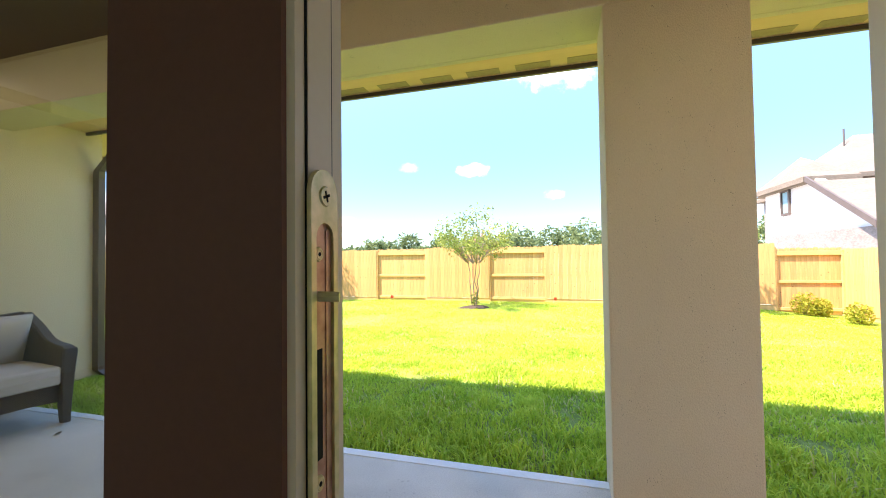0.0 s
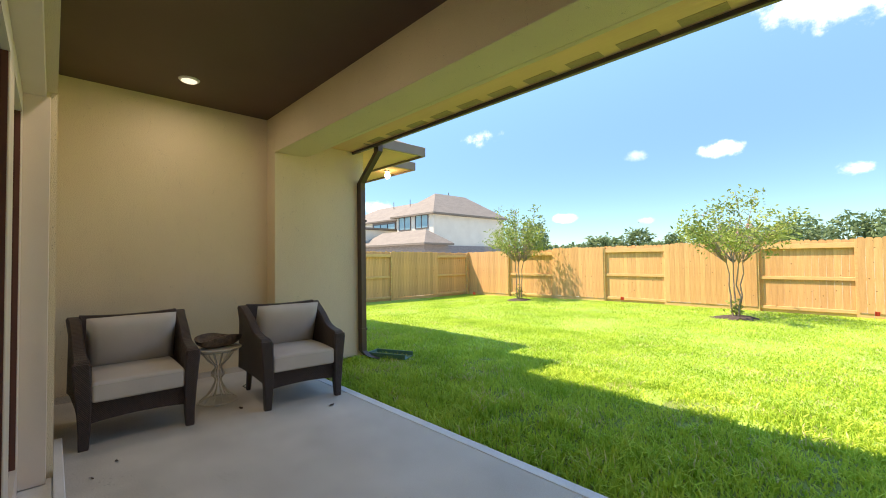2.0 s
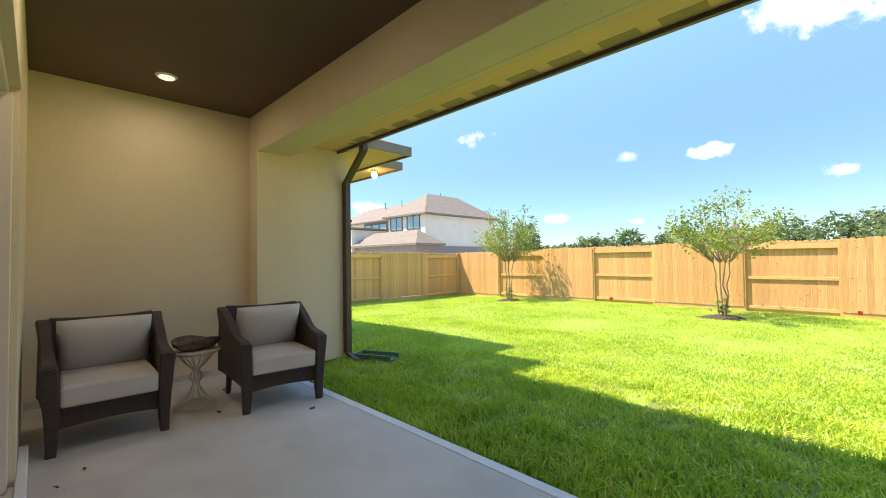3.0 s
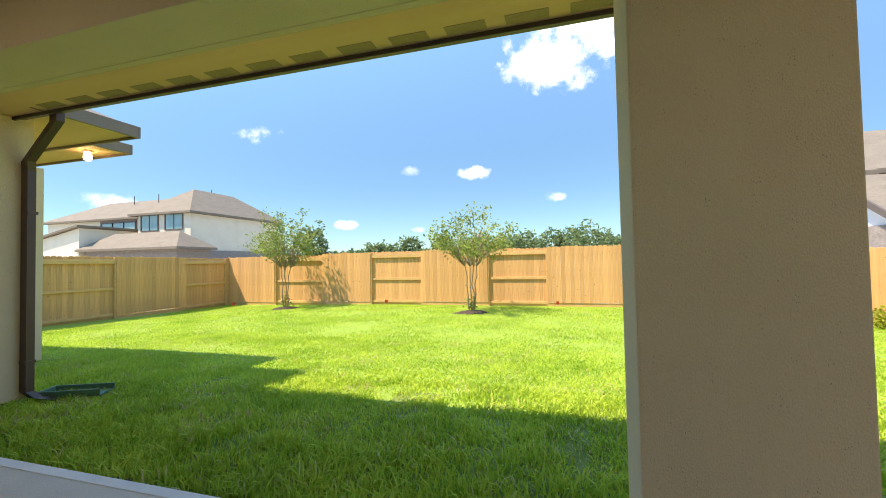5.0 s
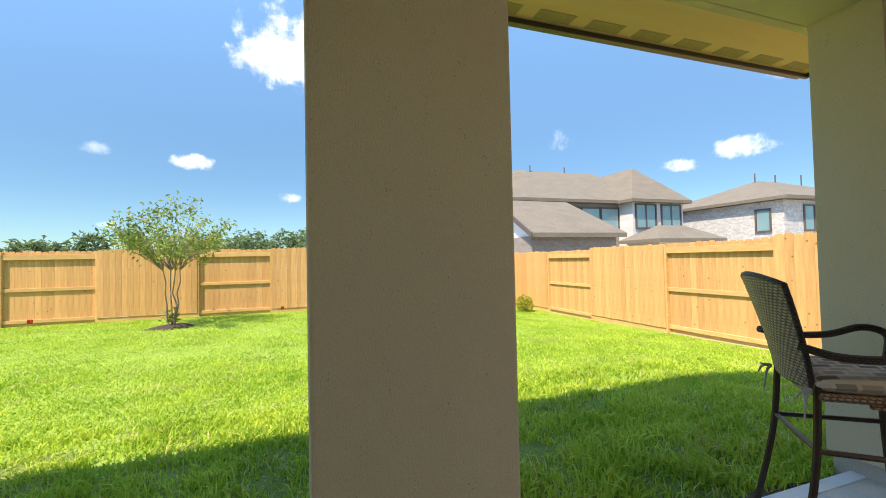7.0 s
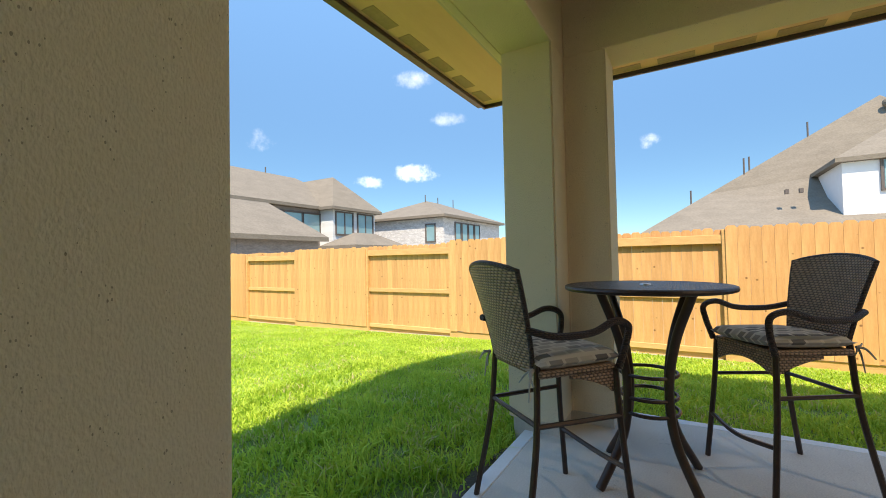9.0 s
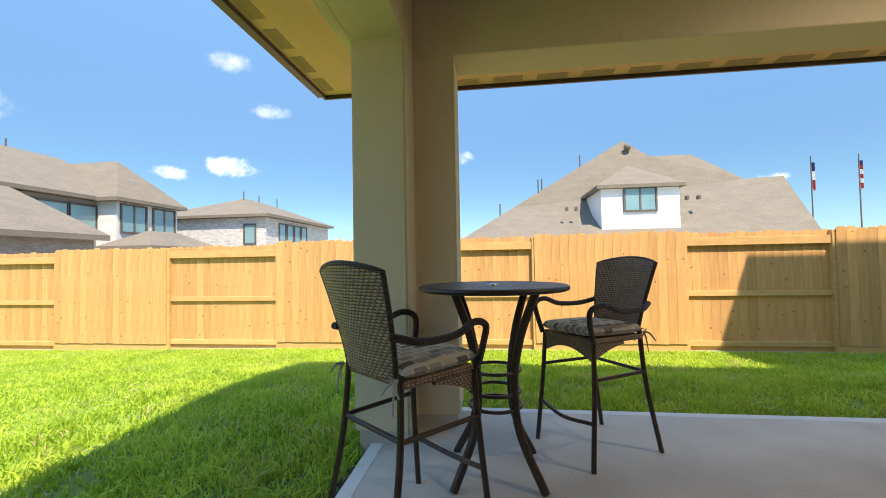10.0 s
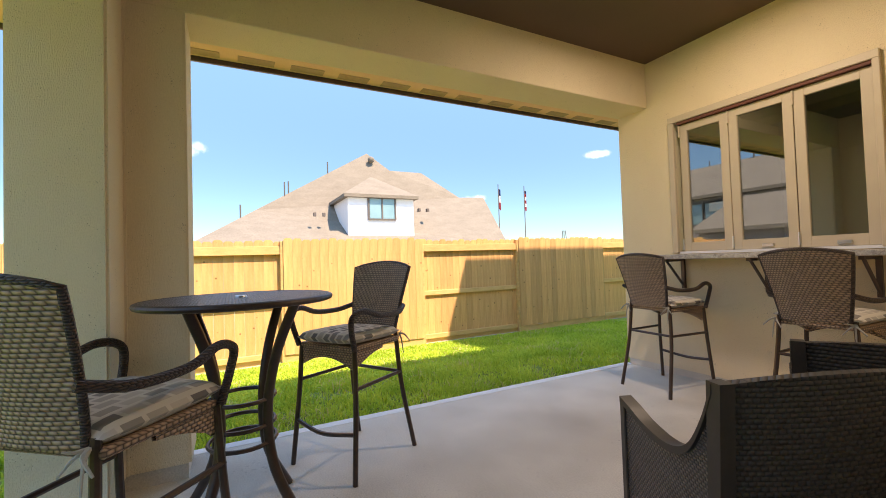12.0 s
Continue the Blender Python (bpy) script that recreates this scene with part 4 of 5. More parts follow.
    for v in bm.verts:
        if v.co.z > 0.04:
            v.co.z += 0.022 * (1 - (v.co.x / d) ** 2) * (1 - (v.co.y / w) ** 2)
    bm.transform(pose(0.05, 0, 0.402))
    smooth(part("seat_cushion", bm, CUSHION, ob, "light grey seat cushion"), 70)
    bm = pillow(2 * w - 0.12, 0.46, 0.20, 0.5, n=16)
    bm.transform(pose(-d + 0.175, 0, 0.685, 0, -68, 0))
    smooth(part("back_cushion", bm, CUSHION, ob, "light grey back pillow"), 70)
    line = [(0.05 + sx * (d - 0.032), sy * (w - 0.080), 0.455) for sx, sy in ((1, -1), (1, 1))]
    part("cushion_piping", tube(line, 0.004, 6), CUSHION, ob)
    return ob


club_chair(pose(-4.855, 0.934, 0, 0, 0, -1), "dark wicker club chair with light grey cushions by the end wall")
club_chair(pose(-4.69, 2.215, 0, 0, 0, -5.5), "dark wicker club chair with light grey cushions near the lawn")


def lounge_chair(at, label):
    """A low black wicker chair with scooped sides in a smooth frame: front at +x."""
    ob = thing("lounge_chair", label, "chair", at, "black lounge chairs")
    w, d = 0.36, 0.25
    line = curve([(d, 0, 0.60), (d - 0.07, 0, 0.580), (d - 0.17, 0, 0.548), (-d + 0.20, 0, 0.535), (-d + 0.10, 0, 0.575), (-d + 0.03, 0, 0.68), (-d - 0.02, 0, 0.80)], 5)
    for s in (-1, 1):
        y = s * (w - 0.02)
        out = [(p.x, p.z - 0.012) for p in line] + [(-d - 0.03, 0.80), (-d - 0.01, 0.16), (d - 0.01, 0.16)]
        part("side_panel", prism(out, y - 0.012, y + 0.012), WICKER_SIDE, ob)
        cap = [(p.x, p.z + 0.012) for p in line] + [(p.x, p.z - 0.014) for p in reversed(line)]
        smooth(part("arm_cap", prism(cap, y - 0.026, y + 0.026), BLACK_FRAME, ob, "smooth black arm frame"), 30)
        part("front_leg", box(d - 0.022, d + 0.012, y - 0.02, y + 0.02, 0.0, 0.60, 0.004), BLACK_FRAME, ob)
        bm = prism([(-d - 0.055, 0.82), (-d + 0.0, 0.82), (-d + 0.03, 0.0), (-d - 0.01, 0.0)], y - 0.024, y + 0.024)
        part("back_post", bm, BLACK_FRAME, ob)
    nu = 14
    bm = bmesh.new()
    rows = []
    for i in range(nu + 1):
        u = 2 * i / nu - 1
        y = u * (w - 0.045)
        bow, zt = 0.035 * (1 - u * u), 0.815 + 0.02 * (1 - u * u)
        rows.append([bm.verts.new(p) for p in ((-d - 0.04 - bow, y, zt), (-d - 0.005 - bow, y, zt), (-d + 0.035 - bow, y, 0.22), (-d + 0.0 - bow, y, 0.22))])
    for a, b in zip(rows, rows[1:]):
        for k in range(4):
            bm.faces.new((a[k], a[(k + 1) % 4], b[(k + 1) % 4], b[k]))
    bm.faces.new(rows[0]), bm.faces.new(rows[-1])
    smooth(part("backrest", bm, WICKER_BLACK, ob), 40)
    part("seat_deck", box(-d + 0.03, d - 0.03, -w + 0.04, w - 0.04, 0.26, 0.30, 0.006), WICKER, ob)
    part("apron", box(d - 0.045, d - 0.02, -w + 0.04, w - 0.04, 0.17, 0.30, 0.004), WICKER, ob)
    return ob


lounge_chair(pose(1.375, 0.219, 0, 0, 0, -21), "black wicker lounge chair with scooped arms, back towards the lawn")
lounge_chair(pose(1.196, -0.591, 0, 0, 0, -66), "black wicker lounge chair facing the bar ledge")

# side table of wire with a driftwood bowl
st = thing("side_table", "cream wire hourglass side table between the club chairs", "table", pose(-4.97, 1.60, 0))
for z, r in ((0.515, 0.20), (0.49, 0.165), (0.012, 0.17)):
    part("ring", tube([(r * math.cos(a), r * math.sin(a), z) for a in np.linspace(0, 2 * math.pi, 28, endpoint=False)], 0.006, 6, True), WHITE_WIRE, st)
bm = bmesh.new()
bmesh.ops.create_cone(bm, segments=32, radius1=0.20, radius2=0.20, depth=0.012, cap_ends=True, matrix=pose(0, 0, 0.515))
part("tabletop", bm, WHITE_WIRE, st)
for k in range(12):
    a = 2 * math.pi * k / 12
    prof = curve([(0.16, 0, 0.50), (0.09, 0, 0.40), (0.028, 0, 0.335), (0.062, 0, 0.27), (0.028, 0, 0.205), (0.09, 0, 0.08), (0.165, 0, 0.012), (0.13, 0, 0.008)], 4)
    wire = part("wire", tube([(p.x * math.cos(a), p.x * math.sin(a), p.z) for p in prof], 0.004, 5), WHITE_WIRE, st)
bowl = thing("driftwood_bowl", "dark brown carved driftwood bowl on the side table", "bowl", pose(-4.97, 1.60, 0.521, 0, 0, 8))
bm = bmesh.new()
segs, prof = 28, ((0.06, 0.0), (0.12, 0.015), (0.17, 0.055), (0.185, 0.10), (0.165, 0.102), (0.14, 0.06), (0.06, 0.03))
rr = []
for r, z in prof:
    rr.append([])
    for k in range(segs):
        a = 2 * math.pi * k / segs
        wob = 1 + 0.12 * noise.noise(Vector((math.cos(a) * 1.5, math.sin(a) * 1.5, z * 6)))
        rr[-1].append(bm.verts.new((r * wob * math.cos(a) * 0.75, r * wob * math.sin(a) * 1.12, z * (1 + 0.25 * math.sin(2 * a + 1)))))
for a, b in zip(rr, rr[1:]):
    for k in range(segs):
        bm.faces.new((a[k], a[(k + 1) % segs], b[(k + 1) % segs], b[k]))
bm.faces.new(rr[0]), bm.faces.new(rr[-1])
smooth(part("bowl", bm, DRIFTWOOD, bowl), 60)


def bar_chair(at, label):
    """A bar-height wicker armchair on tube legs: front at +x."""
    ob = thing("bar_chair", label, "chair", at, "bar chairs")
    wick = WICKER_TAN
    sw, sd, sh = 0.225, 0.205, 0.73
    # seat with woven apron
    part("seat", box(-sd, sd, -sw, sw, sh - 0.03, sh, 0.008), wick, ob)
    n = 10
    for s in (-1, 1):
        bm = bmesh.new()
        for i in range(n + 1):
            x = -sd + 0.16 + (2 * sd - 0.18) * i / n
            zb = sh - 0.045 - 0.075 * (i / n) ** 1.6
            for yy, zz in ((s * (sw - 0.004), zb), (s * (sw - 0.004), sh - 0.03), (s * (sw - 0.02), sh - 0.03), (s * (sw - 0.02), zb)):
                bm.verts.new((x, yy, zz))
        bm.verts.ensure_lookup_table()
        for i in range(n):
            for k in range(4):
                a, b = 4 * i + k, 4 * i + (k + 1) % 4
                bm.faces.new((bm.verts[a], bm.verts[b], bm.verts[b + 4], bm.verts[a + 4]))
        part("apron", bm, wick, ob)
    bm = bmesh.new()
    for i in range(n + 1):
        y = -sw + 0.02 + (2 * sw - 0.04) * i / n
        zb = sh - 0.13 + 0.055 * (1 - (2 * i / n - 1) ** 2)
        for xx, zz in ((sd - 0.004, zb), (sd - 0.004, sh - 0.03), (sd - 0.02, sh - 0.03), (sd - 0.02, zb)):
            bm.verts.new((xx, y, zz))
    bm.verts.ensure_lookup_table()
    for i in range(n):
        for k in range(4):
            a, b = 4 * i + k, 4 * i + (k + 1) % 4
            bm.faces.new((bm.verts[a], bm.verts[b], bm.verts[b + 4], bm.verts[a + 4]))
    part("apron", bm, wick, ob)
    # curved backrest, wider at the top, with thickness
    bm = bmesh.new()
    nu, nv = 12, 12
    grid = {}
    for side, off in ((0, 0.0), (1, 0.022)):
        for j in range(nv + 1):
            v = j / nv
            half = 0.175 + 0.065 * v
            for i in range(nu + 1):
                u = 2 * i / nu - 1
                z = sh + 0.005 + (0.43 + 0.035 * (1 - u * u)) * v
                x = -sd - 0.015 - 0.10 * v ** 1.3 - 0.05 * (1 - u * u) * (0.5 + 0.5 * v) + off
                grid[side, j, i] = bm.verts.new((x, half * u, z))
    for side in (0, 1):
        for j in range(nv):
            for i in range(nu):
                bm.faces.new([grid[side, j, i], grid[side, j, i + 1], grid[side, j + 1, i + 1], grid[side, j + 1, i]])
    for j in range(nv):
        for i in (0, nu):
            bm.faces.new([grid[0, j, i], grid[1, j, i], grid[1, j + 1, i], grid[0, j + 1, i]])
    for i in range(nu):
        for j in (0, nv):
            bm.faces.new([grid[0, j, i], grid[0, j, i + 1], grid[1, j, i + 1], grid[1, j, i]])
    smooth(part("backrest", bm, wick, ob), 50)
    edge = []
    for v in np.linspace(0, 1, 8):
        edge.append((-sd - 0.005 - 0.10 * v ** 1.3, 0.175 + 0.065 * v, sh + 0.005 + 0.43 * v))
    arch = [(-sd - 0.105 - 0.05 * (1 - u * u), 0.24 * u, sh + 0.435 + 0.035 * (1 - u * u)) for u in np.linspace(1, -1, 13)]
    rim = edge + arch[1:-1] + [(x, -y, z) for x, y, z in reversed(edge)]
    smooth(part("back_frame", tube(rim, 0.012, 8), WICKER, ob), 60)
    for s in (-1, 1):
        arm = curve([(-sd - 0.06, s * 0.215, sh + 0.185), (-sd + 0.06, s * 0.262, sh + 0.155), (0.03, s * 0.275, sh + 0.160), (sd - 0.05, s * 0.268, sh + 0.200), (sd + 0.035, s * 0.258, sh + 0.175), (sd + 0.035, s * 0.245, sh + 0.10), (sd - 0.0, s * 0.232, sh - 0.02)], 6)
        smooth(part("arm", tube(arm, 0.0165, 8), WICKER, ob), 60)
        part("front_leg", smooth_tube(curve([(sd - 0.01, s * (sw - 0.005), sh - 0.02), (sd + 0.005, s * (sw + 0.01), 0.42), (sd + 0.045, s * (sw + 0.03), 0.0)], 5), 0.0145), BRONZE, ob)
        part("back_leg", smooth_tube(curve([(-sd + 0.005, s * (sw - 0.03), sh + 0.03), (-sd - 0.02, s * (sw - 0.01), 0.42), (-sd - 0.10, s * (sw + 0.02), 0.0)], 5), 0.0145), BRONZE, ob)
        part("side_stretcher", tube([(sd + 0.008, s * (sw + 0.01), 0.50), (-sd - 0.008, s * (sw - 0.01), 0.50)], 0.011, 6), BRONZE, ob)
    part("back_stretcher", tube([(-sd - 0.008, -sw + 0.01, 0.50), (-sd - 0.008, sw - 0.01, 0.50)], 0.011, 6), BRONZE, ob)
    foot = curve([(sd + 0.02, -sw - 0.015, 0.26), (sd + 0.045, 0, 0.235), (sd + 0.02, sw + 0.015, 0.26)], 6)
    part("footrest", tube(foot, 0.012, 6), BRONZE, ob)
    bm = pillow(2 * sw + 0.01, 2 * sd + 0.03, 0.078, 0.12, n=16)
    bm.transform(pose(0.010, 0, sh + 0.036, 1.0, -1.0, 0))
    cush = smooth(part("seat_cushion", bm, PLAID, ob, "grey and taupe checked seat cushion"), 70)
    for s in (-1, 1):
        c = Vector((-sd - 0.02, s * (sw - 0.02), sh + 0.01))
        knot = part("tie", tube(curve([c, c + Vector((-0.03, s * 0.02, -0.01)), c + Vector((-0.035, s * 0.06, -0.05))], 4), 0.008, 5, taper=0.5), TIE, cush, "grey cushion tie")
        for q in ((-0.04, -0.05, -0.06), (-0.03, 0.01, -0.13), (-0.05, -0.02, 0.012)):
            part("tie", tube(curve([c, c + Vector((q[0] * .6, s * q[1] * .4, q[2] * .3)), c + Vector((q[0], s * q[1], q[2]))], 4), 0.007, 5, taper=0.4), TIE, cush)
    return ob


def smooth_tube(points, radius):
    return tube(points, radius, 8)


first = bar_chair(pose(2.213, 2.256, 0, 0, 0, -39.7), "brown wicker bar chair with checked cushion beside the bistro table")
for m, text in ((pose(3.101, 1.250, 0, 0, 0, 121), "brown wicker bar chair with checked cushion across the bistro table"), (pose(2.95, -1.59, 0, 0, 0, -93), "brown wicker bar chair at the granite ledge by the house corner"), (pose(1.785, -1.59, 0, 0, 0, -92), "brown wicker bar chair pulled out from the granite bar ledge")):
    tagged(copy_thing(first, m), text)

# bistro table
tb = thing("bistro_table", "round dark woven bar table on curved bronze legs", "table", pose(2.735, 1.870, 0))
bm = bmesh.new()
bmesh.ops.create_cone(bm, segments=56, radius1=0.41, radius2=0.415, depth=0.022, cap_ends=True, matrix=pose(0, 0, 1.045))
part("tabletop", bm, WICKER_FLAT, tb)
part("rim", tube([(0.413 * math.cos(a), 0.413 * math.sin(a), 1.043) for a in np.linspace(0, 2 * math.pi, 56, endpoint=False)], 0.015, 8, True), BRONZE, tb)
bm = bmesh.new()
bmesh.ops.create_cone(bm, segments=20, radius1=0.03, radius2=0.026, depth=0.008, cap_ends=True, matrix=pose(0, 0, 1.060))
part("umbrella_cap", bm, STEEL, tb, "pale plug over the umbrella hole")
for k in range(4):
    a = radians(48 + 90 * k)
    prof = curve([(0.30, 0, 1.03), (0.19, 0, 0.78), (0.14, 0, 0.52), (0.175, 0, 0.26), (0.335, 0, 0.0)], 6)
    smooth(part("leg", tube([(p.x * math.cos(a), p.x * math.sin(a), p.z) for p in prof], 0.023, 8), BRONZE, tb), 60)
for z, r in ((0.58, 0.145), (0.46, 0.142), (0.38, 0.148)):
    part("ring", tube([(r * math.cos(t), r * math.sin(t), z) for t in np.linspace(0, 2 * math.pi, 28, endpoint=False)], 0.010, 6, True), BRONZE, tb)

# ---- plants ----


def leaves_mesh(name, centres, size, mat, rng, squash=0.8, parent=None, label=""):
    """Small folded leaves at the given places."""
    n = len(centres)
    c = np.asarray(centres)
    d = rng.normal(size=(n, 3)); d[:, 2] *= squash; d /= np.linalg.norm(d, axis=1)[:, None]
    e = rng.normal(size=(n, 3)); e -= (e * d).sum(1)[:, None] * d; e /= np.linalg.norm(e, axis=1)[:, None]
    s = size * (0.6 + 0.8 * rng.random(n))[:, None]
    v = np.stack([c - d * s, c + e * s * 0.42, c + d * s, c - e * s * 0.42], 1).reshape(-1, 3)
    f = np.arange(4 * n).reshape(n, 4)
    me = bpy.data.meshes.new(name)
    me.from_pydata(v.tolist(), [], f.tolist())
    me.materials.append(mat)
    ob = new(name, me)
    if parent:
        ob.parent = parent
    if label:
        tagged(ob, label)
    return ob


def myrtle(at, height, spread, seed, label, sprigs=3):
    rng = np.random.default_rng(seed)
    ob = thing("tree", label, "tree", at, "young trees in the yard")
    tips = []
    stems = 4
    trunk = bmesh.new()
    limbs, stem_tops = [], []
    for k in range(stems):
        a = 2 * math.pi * k / stems + rng.random()
        lean = 0.03 + 0.07 * rng.random()
        pts = [Vector((0.05 * math.cos(a), 0.05 * math.sin(a), -0.1))]
        for i in range(1, 6):
            h = 0.44 * height * i / 5
            pts.append(Vector((0.05 * math.cos(a) + lean * h * math.cos(a) + 0.03 * rng.normal(), 0.05 * math.sin(a) + lean * h * math.sin(a) + 0.03 * rng.normal(), h)))
        tube(pts, 0.021, 7, bm=trunk, taper=0.6)
        stem_tops.append(pts[-1])
    for b in range(70):
        u = Vector(rng.normal(size=3)).normalized()
        r = 0.45 + 0.55 * rng.random() ** 0.6
        c = Vector((u.x * spread * r, u.y * spread * r, height * 0.715 + u.z * height * 0.195 * r))
        c.z -= 0.22 * (Vector((c.x, c.y)).length / spread) ** 2 * rng.random()
        base = min(stem_tops, key=lambda q: (q - c).length)
        mid = base.lerp(c, 0.5) + Vector((0, 0, 0.08))
        limbs.append(curve([base, mid, c], 3))
        for t in (0.75, 0.9, 1.0, 1.08):
            tips.append(base.lerp(c, t) + Vector(rng.normal(size=3)) * 0.03)
    for k in range(sprigs):
        base = stem_tops[k % stems]
        c = Vector((0.45 * spread * rng.normal(), 0.3 * spread * rng.normal(), height * (0.92 + 0.13 * rng.random())))
        limbs.append(curve([base, base.lerp(c, 0.5) + Vector((0.05, 0, 0)), c], 3))
        for t in (0.8, 0.87, 0.94, 1.0):
            tips.append(base.lerp(c, t) + Vector(rng.normal(size=3)) * 0.03)
    for pts in limbs:
        tube(pts, 0.011, 5, bm=trunk, taper=0.3)
    smooth(part("trunk", trunk, BARK, ob, "slender pale brown stems"), 60)
    cs = []
    for q in tips:
        k = int(rng.integers(6, 21))
        cs.append(np.array(q) + rng.normal(size=(k, 3)) * np.array([0.105, 0.105, 0.07]))
    low = rng.normal(size=(110, 3)) * np.array([0.09, 0.09, 0.13]) + np.array([0, 0, 0.28])
    cs.append(low[low[:, 2] > 0.03])
    leaves_mesh("crown", np.concatenate(cs), 0.050, LEAF, rng, parent=ob, label="loose crown of small green leaves")
    pick = [tips[i] for i in rng.integers(0, len(tips), 5)]
    fl = np.concatenate([np.array(q) + np.array([0.1, 0, 0.1]) + rng.normal(size=(14, 3)) * 0.045 for q in pick])
    leaves_mesh("blossoms", fl, 0.022, PINK, rng, parent=ob, label="few pink blossoms")
    bed = tagged(link_mesh("mulch_bed", bmesh.new(), MULCH), "low ring of dark mulch round the young tree", "mulch", kind="stuff")
    bm = bmesh.new()
    loc = at.translation
    ringv, cen = [], bm.verts.new((loc.x, loc.y, loc.z + 0.07))
    for r, h in ((0.28, 0.06), (0.48, 0.0)):
        ringv.append([bm.verts.new((loc.x + r * (1 + .18 * rng.normal()) * math.cos(t), loc.y + r * (1 + .18 * rng.normal()) * math.sin(t), loc.z + h)) for t in np.linspace(0, 2 * math.pi, 22, endpoint=False)])
    for k in range(22):
        bm.faces.new((cen, ringv[0][k], ringv[0][(k + 1) % 22]))
        bm.faces.new((ringv[0][k], ringv[1][k], ringv[1][(k + 1) % 22], ringv[0][(k + 1) % 22]))
    bm.to_mesh(bed.data)
    bm.free()
    return ob


myrtle(pose(-2.93, 12.6, lawn_z(-2.93, 12.6)), 3.1, 1.42, 5, "young crape myrtle with several stems in a mulch ring", 2)
myrtle(pose(-9.95, 13.35, lawn_z(-9.95, 13.35)), 3.3, 1.25, 11, "taller young crape myrtle near the fence corner", 7)
myrtle(pose(3.95, 13.3, lawn_z(3.95, 13.3)), 3.2, 0.85, 17, "young crape myrtle before the back fence")


def bush(at, r, seed):
    rng = np.random.default_rng(seed)
    ob = thing("bush", "small yellow-green shrub at the foot of the fence", "shrub", at, "shrubs by the fence")
    p = rng.normal(size=(900, 3))
    p /= np.linalg.norm(p, axis=1)[:, None]
    p *= (rng.random(900) ** 0.4)[:, None] * np.array([r, r, r * 1.1])
    p[:, 2] += r * 0.9
    leaves_mesh("leaves", p[p[:, 2] > 0.02], 0.04, BUSH_LEAF, rng, parent=ob)
    bm = bmesh.new()
    for k in range(5):
        a = k * 1.26
        tube([(0, 0, -0.05), (r * .4 * math.cos(a), r * .4 * math.sin(a), r), (r * .7 * math.cos(a), r * .7 * math.sin(a), r * 1.6)], 0.010, 5, bm=bm, taper=0.4)
    part("stems", bm, BARK, ob)
    return ob


bush(pose(6.80, 12.9, lawn_z(6.8, 12.9)), 0.28, 21)
bush(pose(6.25, 14.15, lawn_z(6.25, 14.15)), 0.34, 22)
bush(pose(6.65, 14.20, lawn_z(6.65, 14.2)), 0.27, 23)

# far wood beyond the fence
rng = np.random.default_rng(3)
cs = []
for k in range(54):
    b = radians(-58 + 112 * (k + rng.random() * 0.8) / 54)
    dist = 95 + 30 * rng.random()
    h, r = 6.4 + 3.2 * rng.random(), 2.6 + 2.4 * rng.random()
    if rng.random() < 0.18:
        h *= 0.55
    m = 950
    p = rng.normal(size=(m, 3))
    p /= np.linalg.norm(p, axis=1)[:, None]
    p *= (0.55 + 0.5 * rng.random((m, 1)))
    lump = np.array([noise.noise(Vector(q * 2.0) + Vector((k * 7.0, 0, 0))) for q in p])
    p *= (1 + 0.55 * lump)[:, None]
    cs.append(p * np.array([r, r, h * 0.45]) + np.array([dist * math.sin(b), dist * math.cos(b), h * 0.62]))
wood = leaves_mesh("far_wood", np.concatenate(cs), 0.50, FAR_LEAF, rng)
tagged(wood, "line of green trees far beyond the fence", "trees", kind="stuff")

# ---- neighbouring houses ----


def quad_mesh(polys):
    bm = bmesh.new()
    for poly in polys:
        bm.faces.new([bm.verts.new(p) for p in poly])
    bmesh.ops.remove_doubles(bm, verts=bm.verts, dist=0.001)
    return bm


def hip_roof(x0, x1, y0, y1, z0, z1, along="x", over=0.45, inset=None):
    """A hipped roof with a thick edge over the given walls."""
    x0, x1, y0, y1 = x0 - over, x1 + over, y0 - over, y1 + over
    if along == "x":
        k = inset if inset is not None else (y1 - y0) / 2
        a, b = (x0 + k, (y0 + y1) / 2, z1), (x1 - k, (y0 + y1) / 2, z1)
        polys = [[(x0, y0, z0), (x1, y0, z0), b, a], [(x1, y1, z0), (x0, y1, z0), a, b], [(x0, y1, z0), (x0, y0, z0), a], [(x1, y0, z0), (x1, y1, z0), b]]
    else:
        k = inset if inset is not None else (x1 - x0) / 2
        a, b = ((x0 + x1) / 2, y0 + k, z1), ((x0 + x1) / 2, y1 - k, z1)
        polys = [[(x0, y1, z0), (x0, y0, z0), a, b], [(x1, y0, z0), (x1, y1, z0), b, a], [(x0, y0, z0), (x1, y0, z0), a], [(x1, y1, z0), (x0, y1, z0), b]]
    bm = quad_mesh(polys)
    box(x0, x1, y0, y1, z0 - 0.22, z0 - 0.002, bm=bm)
    return bm


